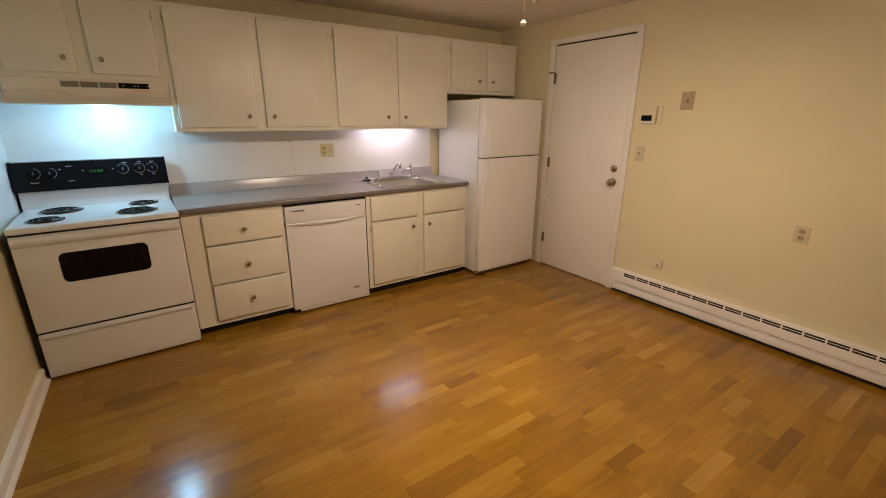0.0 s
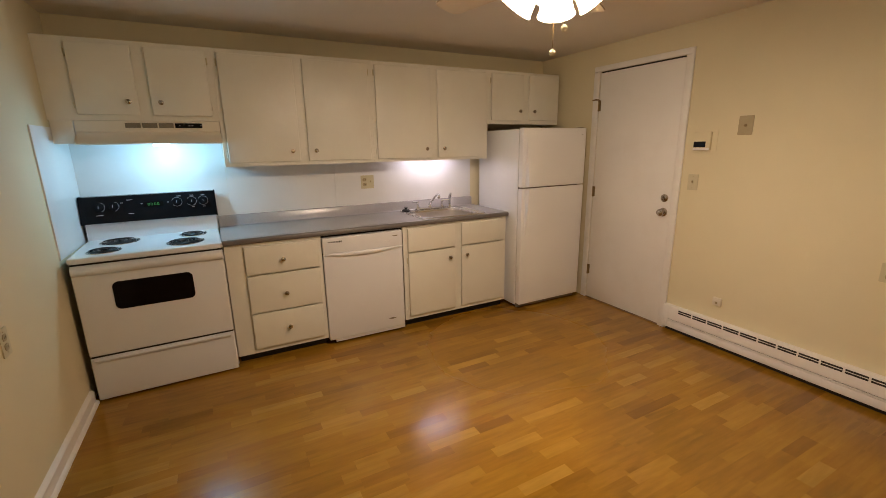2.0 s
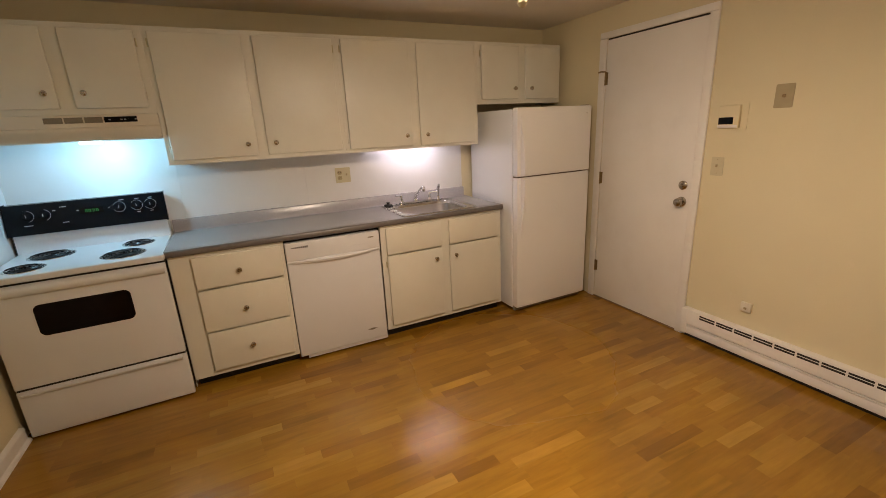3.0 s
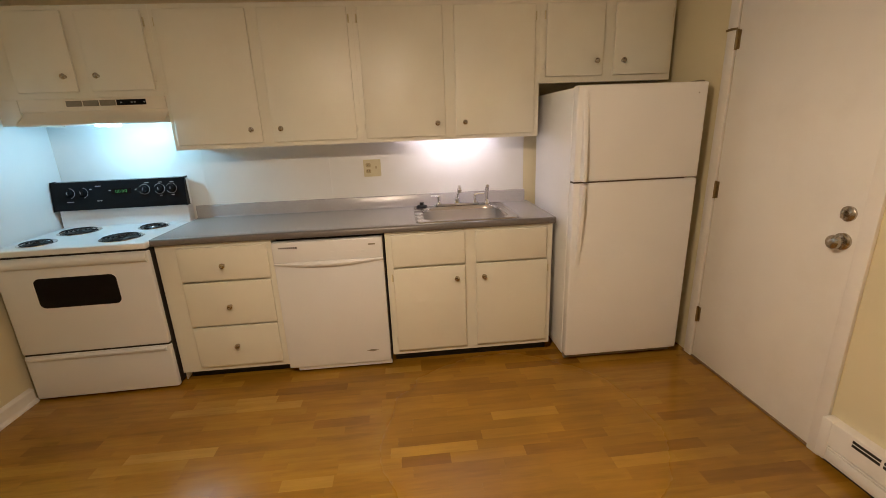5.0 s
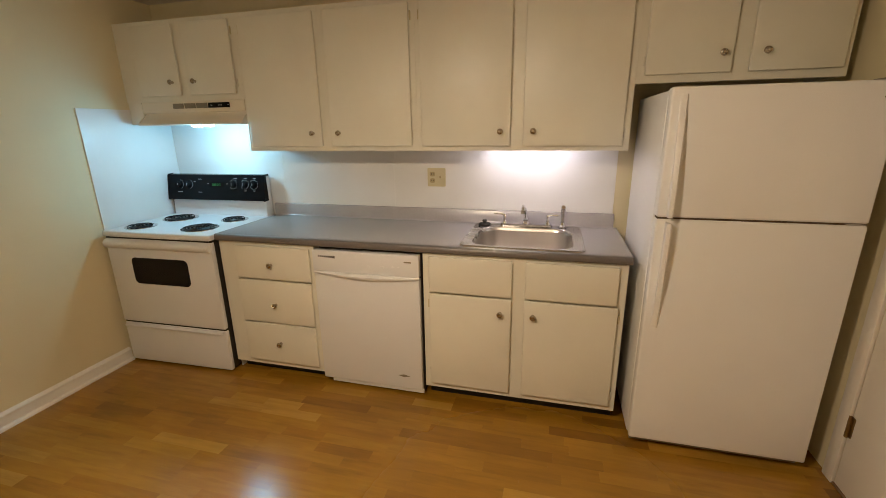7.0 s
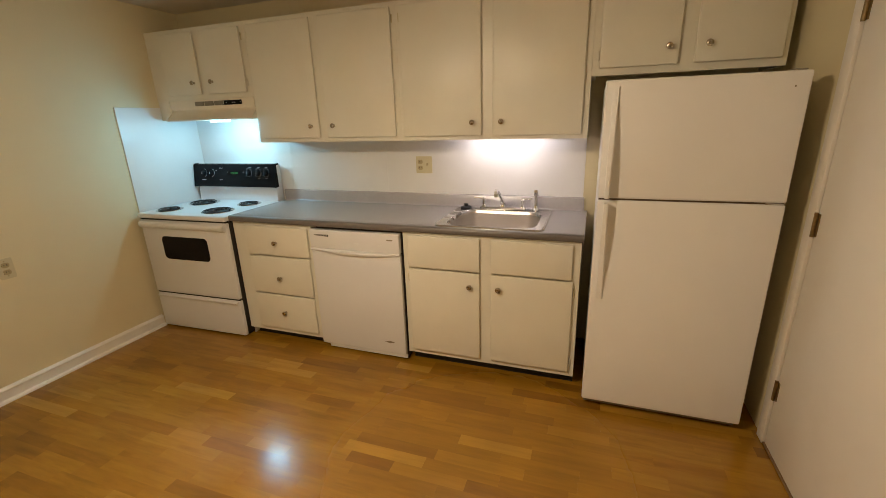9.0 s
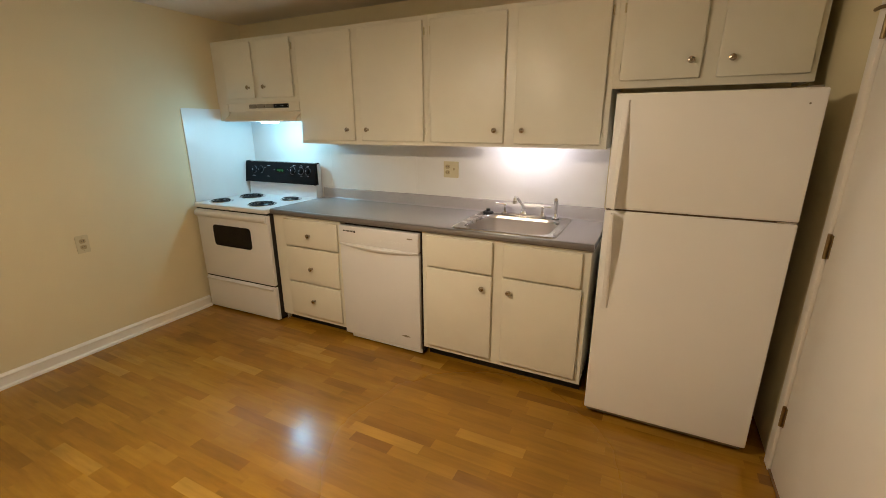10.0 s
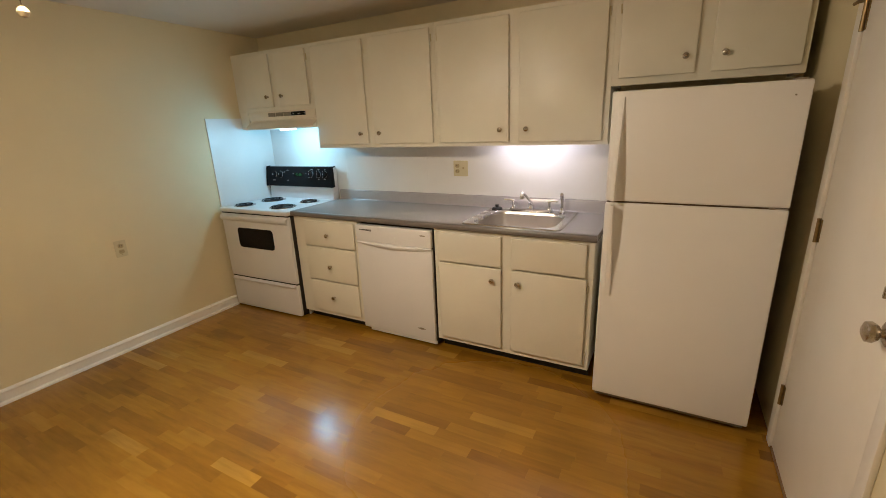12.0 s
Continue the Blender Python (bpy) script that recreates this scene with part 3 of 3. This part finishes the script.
part("aerator", lathe([(0.012, 0), (0.013, 0.018), (0.0, 0.018)], pose(-0.005, -0.194, 0.114), 14), M_GREY, fa)
for s in (-1, 1):
    post = part("handle_post", lathe([(0.017, 0), (0.015, 0.010), (0.009, 0.018), (0.0085, 0.046), (0.011, 0.050), (0.010, 0.058), (0, 0.060)], pose(s * 0.125, 0, 0.013), 16), M_CHROME, fa)
    part("lever", tube([(s * 0.125, 0, 0.066), (s * 0.150, -0.012, 0.074), (s * 0.185, -0.030, 0.076)], [0.008, 0.0055, 0.0065], 10), M_CHROME, post)
sp = thing("side_sprayer", (2.757, -0.086, 0.899), "chrome side sprayer standing on the sink rim", "sprayer")
part("base", lathe([(0.022, 0), (0.021, 0.010), (0.014, 0.016), (0.012, 0.03), (0.0, 0.03)], None, 16), M_CHROME, sp)
part("spray_head", tube([(0, 0, 0.028), (0, 0, 0.075), (0, -0.003, 0.095), (0, -0.010, 0.118), (0, -0.024, 0.124)], [0.010, 0.011, 0.014, 0.013, 0.011], 12), M_CHROME, sp)
st = thing("sink_stopper", (2.303, -0.092, 0.899), "black rubber sink stopper lying on the rim", "sink stopper")
part("flange", lathe([(0.0, 0.001), (0.036, 0.001), (0.037, 0.006), (0.030, 0.012), (0.014, 0.013), (0, 0.013)], None, 20), M_RUBBER, st)
part("knob_top", lathe([(0.013, 0.012), (0.012, 0.022), (0.016, 0.026), (0.015, 0.030), (0, 0.031)], None, 14), M_RUBBER, st)

# outlet and switch over the worktop
ob_ = thing("double_wall_plate", (1.983, -0.005, 1.170), "ivory double plate with an outlet and a switch", "outlet")
part("plate", slab(rounded(0.116, 0.114, 0.006, 3), (0, -0.006, 0), 0.006), M_IVORY, ob_)
for dz in (0.020, -0.020):
    s_ = part("socket", slab(rounded(0.034, 0.028, 0.010, 4), (-0.026, -0.0085, dz), 0.004), M_IVORY_D, ob_)
    for du in (-0.006, 0.006):
        part("slot", box(-0.026 + du - 0.0012, -0.026 + du + 0.0012, -0.0095, -0.008, dz - 0.003, dz + 0.006), M_DARK, s_)
part("toggle", box(0.021, 0.031, -0.018, -0.005, -0.004, 0.012, 0.002), M_IVORY_D, ob_)

# light under the wall cabinet
ul = thing("under_cabinet_light", (2.555, -0.185, 1.377), "slim lit strip light under the wall cabinet", "light")
part("housing", box(-0.285, 0.285, -0.030, 0.030, -0.003, 0.0, 0.001), M_TRIM, ul)
for s_ in (-1, 1):
    part("end_cap", box(s_ * 0.260, s_ * 0.2405, -0.016, 0.016, -0.028, -0.003, 0.003), M_TRIM, ul)
part("tube", tube([(-0.240, 0, -0.0155), (0.240, 0, -0.0155)], 0.012, 14), M_LENS2, ul, "glowing fluorescent tube")

# range hood
hd = thing("range_hood", (0.499, 0, 1.505), "almond enamelled range hood with lit lamp", "range hood")
W = 0.380
shell = [(-0.001, 0.142), (-0.302, 0.142), (-0.3025, 0.084), (-0.300, 0.078), (-0.289, 0.076), (-0.290, 0.068), (-0.298, 0.056), (-0.312, 0.042), (-0.338, 0.022), (-0.347, 0.014), (-0.351, 0.006), (-0.346, 0.0), (-0.338, 0.0), (-0.336, 0.014), (-0.001, 0.014)]
part("shell", prism_x(shell, -W, W + 0.0055), M_HOOD, hd)
for s in (-1, 1):
    part("end_flange", prism_x([(-0.001, 0.0), (-0.001, 0.060), (-0.300, 0.060), (-0.345, 0.020), (-0.349, 0.002)], s * (W + 0.0056 * (s > 0)), s * (W + 0.0075)), M_HOOD, hd)
for k, x in enumerate((-0.134, -0.046, 0.042)):
    grille = part("vent_grille", box(x, x + 0.080, -0.3085, -0.3035, 0.100, 0.130, 0.001), M_GREY, hd, "grey vent grille")
    for j in range(4):
        part("slat", box(x + 0.003, x + 0.077, -0.3100, -0.3084, 0.1028 + j * 0.0065, 0.1072 + j * 0.0065), M_GREY, grille)
ctrl = part("control_strip", box(0.130, 0.283, -0.3095, -0.3035, 0.100, 0.130, 0.001), M_BLACK, hd, "black control strip")
part("rocker", box(0.175, 0.195, -0.314, -0.309, 0.107, 0.121, 0.002), M_BLACK, ctrl)
part("rocker", box(0.245, 0.265, -0.314, -0.309, 0.107, 0.121, 0.002), M_BLACK, ctrl)
for x in (0.150, 0.205, 0.222, 0.272):
    part("control_mark", box(x, x + 0.010, -0.3102, -0.3090, 0.112, 0.117), M_SILVER, ctrl, "silver printed mark")
part("filter", box(-0.35, -0.06, -0.30, -0.04, 0.006, 0.013, 0.002), M_SILVERPAN, hd, "metal mesh filter")
part("lamp_lens", box(-0.006, 0.080, -0.322, -0.225, -0.011, 0.013, 0.004), M_LENS, hd, "glowing lamp lens")

# ---- range ----
rg = thing("range", (0.401, -0.03, 0), "white electric range with black control panel and coil burners", "range", turn=1.7)
RW, RF = 0.381, -0.628
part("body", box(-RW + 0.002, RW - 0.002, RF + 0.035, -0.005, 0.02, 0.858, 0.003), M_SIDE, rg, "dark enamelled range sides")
part("plinth", box(-RW + 0.02, RW - 0.02, RF + 0.06, -0.03, 0.0, 0.03), M_KICK, rg)
drw = part("storage_drawer", box(-RW, RW, RF + 0.002, RF + 0.034, 0.014, 0.284, 0.008, 3), M_APPL, rg)
part("drawer_lip", prism_x([(RF + 0.004, 0.250), (RF - 0.014, 0.262), (RF - 0.016, 0.272), (RF + 0.002, 0.278)], -RW + 0.02, RW - 0.02), M_APPL, drw)
# dark filler that paints the shadow between drawer and oven door
part("seam_shadow", box(-RW + 0.005, RW - 0.005, RF + 0.010, RF + 0.034, 0.284, 0.297), M_DARK, rg, "dark strip for the shadow in the seam")
od = part("oven_door", box(-RW, RW, RF, RF + 0.034, 0.296, 0.846, 0.008, 3), M_APPL, rg)
part("window", slab(rounded(0.405, 0.168, 0.030, 6), (-0.006, RF - 0.003, 0.648), 0.005), M_GLASS, od, "dark oven window")
hb = part("handle", prism_x([(RF + 0.002, 0.786), (RF - 0.009, 0.789), (RF - 0.016, 0.795), (RF - 0.021, 0.804), (RF - 0.023, 0.814), (RF - 0.022, 0.824), (RF - 0.017, 0.832), (RF - 0.010, 0.838), (RF + 0.002, 0.841)], -RW + 0.006, RW - 0.006), M_APPL, od)
part("vent_gap", box(-RW + 0.004, RW - 0.004, RF + 0.008, RF + 0.034, 0.846, 0.858), M_KICK, rg, "dark vent gap")
part("cooktop", box(-RW - 0.003, RW + 0.003, RF - 0.010, -0.005, 0.858, 0.893, 0.010, 4), M_APPL, rg)
for bx, by, r in ((-0.235, -0.495, 0.080), (-0.190, -0.228, 0.102), (0.182, -0.472, 0.100), (0.222, -0.208, 0.078)):
    bn_ = part("burner", lathe([(r + 0.008, 0.0), (r + 0.0075, 0.0035), (r + 0.003, 0.0045), (r - 0.008, 0.0014), (0, 0.0012)], pose(bx, by, 0.893), 32), M_PAN, rg, "dull steel drip bowl")
    turns, pts = 4 if r > 0.09 else 3, []
    for i in range(turns * 22 + 1):
        a = 2 * math.pi * i / 22
        rr_ = 0.018 + (r - 0.018) * i / (turns * 22)
        pts.append((bx + rr_ * math.cos(a), by + rr_ * math.sin(a), 0.9012))
    part("coil", tube(pts, 0.0038, 6), M_COIL, bn_, "black coil element")
    part("trivet", box(bx - r, bx + r, by - 0.003, by + 0.003, 0.8975, 0.8985, bm=box(bx - 0.003, bx + 0.003, by - r, by + r, 0.8945, 0.8975)), M_COIL, bn_)
bg = part("backguard", prism_x([(-0.004, 0.890), (-0.078, 0.890), (-0.068, 1.003), (-0.060, 1.172), (-0.004, 1.172)], -RW, RW), M_APPL, rg)
part("end_panel", prism_x([(-0.004, 0.894), (-0.076, 0.894), (-0.068, 1.003), (-0.058, 1.168), (-0.004, 1.168)], -RW, -RW - 0.004), M_BLACK, rg, "black backguard end")
cp = part("control_panel", prism_x([(-0.058, 1.005), (-0.101, 1.003), (-0.097, 1.017), (-0.074, 1.160), (-0.070, 1.176), (-0.030, 1.178), (-0.030, 1.172), (-0.058, 1.170)], -RW - 0.004, RW + 0.004), M_BLACK, rg, "black glossy control panel")
for s in (-1, 1):
    part("panel_end", prism_x([(-0.056, 1.002), (-0.103, 0.999), (-0.100, 1.016), (-0.077, 1.162), (-0.071, 1.179), (-0.030, 1.181), (-0.030, 1.170), (-0.058, 1.168)], s * (RW + 0.004), s * (RW + 0.012)), M_BLACK, cp)
tilt = math.degrees(math.atan2(0.020, 0.124))


def on_panel(x, z):
    """A pose on the tilted panel face, z axis outwards."""
    y = -0.094 + (z - 1.036) * 0.020 / 0.124
    return pose(x, y - 0.001, z, 90 - tilt, 0, 0)


for x, z in ((-0.288, 1.108), (-0.212, 1.108), (0.150, 1.112), (0.240, 1.112), (0.312, 1.112)):
    k_ = part("knob", lathe([(0.034, 0), (0.033, 0.003), (0.023, 0.004), (0.022, 0.018), (0.019, 0.022), (0, 0.022)], on_panel(x, z), 20), M_BLACK, rg, "black control knob")
    arc = tube([(0.0310 * math.cos(radians(a)), 0.0310 * math.sin(radians(a)), 0.0036) for a in (range(-75, 85, 12) if x < 0 else range(-155, 160, 14))], 0.0010, 5)
    arc.transform(on_panel(x, z))
    part("skirt_mark", arc, M_SILVER, k_, "silver dial arc")
    part("pointer", slab(rounded(0.003, 0.016, 0.001, 2), (0, 0, 0.0245), 0.003, axis="z"), M_SILVER, k_).matrix_local = on_panel(x, z)
dsp = part("display", slab(rounded(0.115, 0.034, 0.004, 3), (0, 0, 0.002), 0.002, axis="z"), M_GLASS, cp, "dark clock display")
dsp.matrix_local = on_panel(0.012, 1.108)
dig = bmesh.new()
for k, u in enumerate((-0.027, -0.010, 0.010, 0.027)):
    for sx, sz, sw, sh in ((0, 0.007, 0.010, 0.002), (0, -0.007, 0.010, 0.002), (0.0045, 0, 0.002, 0.013), (-0.0045, 0, 0.002, 0.013)):
        slab([(u + sx - sw / 2, sz - sh / 2), (u + sx + sw / 2, sz - sh / 2), (u + sx + sw / 2, sz + sh / 2), (u + sx - sw / 2, sz + sh / 2)], (0, 0, 0.003), 0.001, dig, "z")
dg = part("digits", dig, M_GREEN, dsp, "green lit digits")
for x, z, w in ((-0.290, 1.055, 0.040), (-0.12, 1.145, 0.032), (-0.12, 1.055, 0.030), (0.165, 1.152, 0.026), (0.245, 1.152, 0.022), (0.315, 1.152, 0.022), (0.245, 1.070, 0.018), (0.315, 1.070, 0.018), (-0.165, 1.128, 0.014), (-0.055, 1.115, 0.010), (0.098, 1.115, 0.010)):
    part("lettering", slab(rounded(w, 0.004, 0.001, 2), (0, 0, 0.0012), 0.001, axis="z"), M_SILVER, cp, "silver lettering bar").matrix_local = on_panel(x, z)

# ---- dishwasher ----
dw = thing("dishwasher", (1.742, 0, 0), "white built-in dishwasher with curved handle lip", "dishwasher")
DF = -0.608
part("tub", box(-0.296, 0.296, DF + 0.05, -0.02, 0.02, 0.845), M_KICK, dw, "dark tub sides")
dd = part("door_panel", box(-0.310, 0.303, DF, DF + 0.05, 0.044, 0.702, 0.005, 3), M_APPL, dw)
cpn = part("control_panel", box(-0.310, 0.303, DF - 0.006, DF + 0.05, 0.716, 0.836, 0.006, 3), M_APPL, dw)
hand = bmesh.new()
loops = []
for i in range(25):
    u = -1 + 2 * i / 24
    drop = 0.014 * math.cos(u * math.pi / 2)
    out = 0.008 + 0.016 * math.cos(u * math.pi / 2)
    x = u * 0.3065 - 0.0035
    loops.append([(x, DF + 0.004, 0.717), (x, DF - out * 0.6, 0.717), (x, DF - out, 0.712 - drop * 0.6), (x, DF - out + 0.004, 0.704 - drop), (x, DF + 0.004, 0.700 - drop)])
part("handle_lip", loft(loops, hand, True, True), M_APPL, dw)
for k in range(9):
    part("vent_slot", box(-0.272 + k * 0.0115, -0.264 + k * 0.0115, DF - 0.0072, DF - 0.005, 0.801 - k * 0.0006, 0.808 + 0.0002 * k), M_DARK, cpn)
part("badge", slab(rounded(0.040, 0.008, 0.004, 4), (0.243, DF - 0.0075, 0.800), 0.003), M_GREY, cpn, "grey badge")
part("badge", slab([(0.036, 0.0), (0.0, 0.008), (-0.036, 0.0), (0.0, -0.008)], (0.196, DF - 0.002, 0.124), 0.004), M_GREY, dd, "dark diamond badge")
for x in (0.02, 0.10, 0.13, 0.16, 0.19):
    part("button", slab(rounded(0.020, 0.012, 0.003, 3), (x, DF - 0.0068, 0.762), 0.003), M_APPL, cpn)
part("kick_plate", box(-0.262, 0.308, DF + 0.012, DF + 0.03, 0.018, 0.042, 0.002), M_FRIDGE, dw, "lower kick plate")
part("side_gap", box(0.3045, 0.3085, DF + 0.02, -0.05, 0.02, 0.848), M_DARK, dw, "dark gap beside the door")

# ---- refrigerator ----
FX0, FX1, FF, FZ = 3.104, 3.812, -0.742, 1.602
fr = thing("refrigerator", (FX0, 0, 0), "white top-freezer refrigerator with long edge handles", "refrigerator")
FW = FX1 - FX0
part("body", box(0.002, FW - 0.002, FF + 0.072, -0.06, 0.03, FZ - 0.008, 0.006, 3), M_FRIDGE, fr)
part("gasket", box(0.012, FW - 0.012, FF + 0.060, FF + 0.073, 0.07, FZ - 0.02), M_GREY, fr, "grey door gasket")
for x in (0.04, FW - 0.09):
    part("foot", box(x, x + 0.05, FF + 0.09, FF + 0.14, 0.0, 0.03), M_KICK, fr)
    part("foot", box(x, x + 0.05, -0.16, -0.11, 0.0, 0.03), M_KICK, fr)
part("grille", box(0.01, FW - 0.01, FF + 0.045, FF + 0.072, 0.012, 0.050), M_GREY, fr, "dark base grille")
fz = part("freezer_door", box(0, FW, FF, FF + 0.060, 1.108, FZ, 0.009, 4), M_FRIDGE, fr)
fd = part("fridge_door", box(0, FW, FF, FF + 0.060, 0.050, 1.100, 0.009, 4), M_FRIDGE, fr)
part("seam", box(0.006, FW - 0.006, FF + 0.012, FF + 0.060, 1.096, 1.111), M_SEAM, fr, "dark brown seam between the doors")


def fridge_handle(z_far, z_near, parent):
    """A bowed strip that stands off most beside the seam."""
    loops = []
    for i in range(15):
        u = i / 14
        z = z_far + (z_near - z_far) * u
        out = 0.006 + 0.050 * math.sin(u * math.pi / 2) ** 1.2
        w = 0.030 + 0.010 * (1 - u)
        loops.append([(0.034, FF + 0.002, z), (0.028, FF - out * 0.75, z), (0.029, FF - out + 0.002, z), (0.033, FF - out, z), (0.013 + w, FF - out, z), (0.017 + w, FF - out + 0.006, z), (0.017 + w, FF - out + 0.012 if out > 0.016 else FF + 0.002, z), (0.040, FF + 0.002, z)])
    return part("handle", loft(loops, None, True, True), M_FRIDGE, parent)


fridge_handle(1.575, 1.116, fz)
fridge_handle(0.625, 1.092, fd)
part("hinge_cover", box(FW - 0.058, FW - 0.016, FF + 0.014, FF + 0.075, FZ - 0.004, FZ + 0.007, 0.003), M_GREY, fr, "small grey hinge cover")
part("hinge_plate", box(FW - 0.070, FW - 0.004, FF + 0.004, FF + 0.04, 1.1005, 1.1065, 0.001), M_STEEL, fr, "steel centre hinge")
part("screw_plug", lathe([(0.0036, 0), (0.003, 0.002), (0, 0.002)], pose(FW - 0.05, FF, FZ - 0.055, 90, 0, 0), 10), M_GREY, fr)

# ---- ceiling fan ----
fan = thing("ceiling_fan", (FAN[0], FAN[1], 2.05), "white ceiling fan with five blades and lit glass shades", "ceiling fan")
part("canopy", lathe([(0.0, 0.234), (0.085, 0.234), (0.088, 0.19), (0.060, 0.165), (0.0, 0.165)], None, 28), M_TRIM, fan)
part("motor_housing", lathe([(0.0, 0.166), (0.10, 0.165), (0.135, 0.13), (0.140, 0.07), (0.120, 0.02), (0.06, -0.005), (0.0, -0.005)], None, 32), M_TRIM, fan)
part("switch_cup", lathe([(0.0, -0.004), (0.055, -0.004), (0.060, -0.05), (0.050, -0.085), (0.025, -0.10), (0.0, -0.102)], None, 24), M_TRIM, fan)
for k in range(5):
    rot = pose(0, 0, 0, 0, 0, 32 + 72 * k)
    arm = bmesh.new()
    box(0.10, 0.20, -0.018, 0.018, 0.012, 0.018, 0.002, bm=arm)
    arm.transform(rot)
    bl = part("blade_iron", arm, M_BRASS, fan)
    bb_ = slab([(u + 0.375, v * (1.0 if u < 0 else 1.15)) for u, v in rounded(0.40, 0.115, 0.035, 5)], (0, 0, 0.006), 0.006, axis="z")
    bb_.transform(rot @ pose(0, 0, 0, 10, 0, 0))
    part("blade", bb_, M_BLADE, bl, "pale fan blade")
for k in range(4):
    rot = pose(0, 0, 0, 0, 0, 46 + 90 * k)
    part("lamp_branch", tube([rot @ Vector(p) for p in ((0.03, 0, -0.03), (0.06, 0, -0.010), (0.075, 0, -0.022))], 0.011, 10), M_TRIM, fan)
    neck = rot @ pose(0.072, 0, -0.014, 0, 143, 0)
    fit_ = part("lamp_arm", lathe([(0.016, -0.03), (0.016, 0.01), (0.026, 0.018), (0.028, 0.028), (0.0, 0.028)], neck, 16), M_TRIM, fan)
    sh = [(0.028, 0.030), (0.042, 0.040), (0.054, 0.060), (0.060, 0.083), (0.065, 0.103), (0.071, 0.114)]
    part("shade", lathe(sh + [(r - 0.003, z) for r, z in reversed(sh)], neck, 28), M_SHADE, fit_, "lit frosted glass bell shade")
    part("bulb", lathe([(0.0, 0.026), (0.010, 0.027), (0.013, 0.032), (0.011, 0.037), (0, 0.040)], neck, 14), M_BULB, fit_)
for (x, y), z in (((0.010, 0.014), -0.262), ((0.020, -0.030), -0.190)):
    ch = part("pull_chain", tube([(x, y, -0.09), (x, y, z + 0.012)], 0.0014, 6), M_BRASS, fan, "thin pull chain")
    part("pull_ball", lathe([(0, -0.013), (0.008, -0.010), (0.013, 0.0), (0.010, 0.008), (0.004, 0.013), (0, 0.014)], pose(x, y, z), 14), M_IVORY, ch)

# ---- floor strips ----
floor = solid("floor", box(-0.12, XR + 0.12, YB - 0.12, 0.12, -0.08, -0.004), M_DARK, "honey oak strip parquet floor with glossy varnish", "floor", "structure")
SW = 0.0625
lengths = (0.22, 0.28, 0.34, 0.40, 0.46)
shared = {}


def strip_mesh(w, name):
    bm = box(0.00005, w - 0.00005, 0.00003, SW - 0.00003, -0.004, 0.0)
    return mesh_of(name, bm, M_STRIP, False)


rng = random.Random(7)
near, rest = [], []
rows_n = int((0.0 - YB) / SW) + 1
for j in range(rows_n):
    y = -SW * (j + 1)
    x = 0.002 - rng.random() * 0.3
    while x < XR - 0.001:
        w = rng.choice(lengths)
        a, b = max(x, 0.001), min(x + w, XR - 0.001)
        if b - a > 0.012:
            clear = abs(b - a - w) < 1e-6
            (near if clear and -2.30 < y < -0.75 and 0.5 < x < 3.6 else rest).append((a, b - a, y))
        x += w
if len(near) > 298:
    rng.shuffle(near)
    near.sort(key=lambda s: s[2] < -2.05)
    rest += near[298:]
    near = near[:298]
verts, faces = [], []
for a, w, y in rest:
    n0 = len(verts)
    x0, x1, y0, y1 = a + 0.00005, a + w - 0.00005, max(y, YB) + 0.00003, y + SW - 0.00003
    verts += [(x0, y0, 0), (x1, y0, 0), (x1, y1, 0), (x0, y1, 0), (x0, y0, -0.004), (x1, y0, -0.004), (x1, y1, -0.004), (x0, y1, -0.004)]
    faces += [(n0, n0 + 1, n0 + 2, n0 + 3), (n0, n0 + 4, n0 + 5, n0 + 1), (n0 + 1, n0 + 5, n0 + 6, n0 + 2), (n0 + 2, n0 + 6, n0 + 7, n0 + 3), (n0 + 3, n0 + 7, n0 + 4, n0)]
me_rest = bpy.data.meshes.new("strips_rest")
me_rest.from_pydata(verts, [], faces)
me_rest.materials.append(M_STRIP_J)
o_rest = new("strips", me_rest)
o_rest.parent = floor
tagged(o_rest, kind="stuff")
for a, w, y in near:
    key = round(w, 3)
    if key not in shared:
        shared[key] = strip_mesh(w, "strip")
    o = new("strip", shared[key])
    o.location = (a, y, 0)
    o.parent = floor
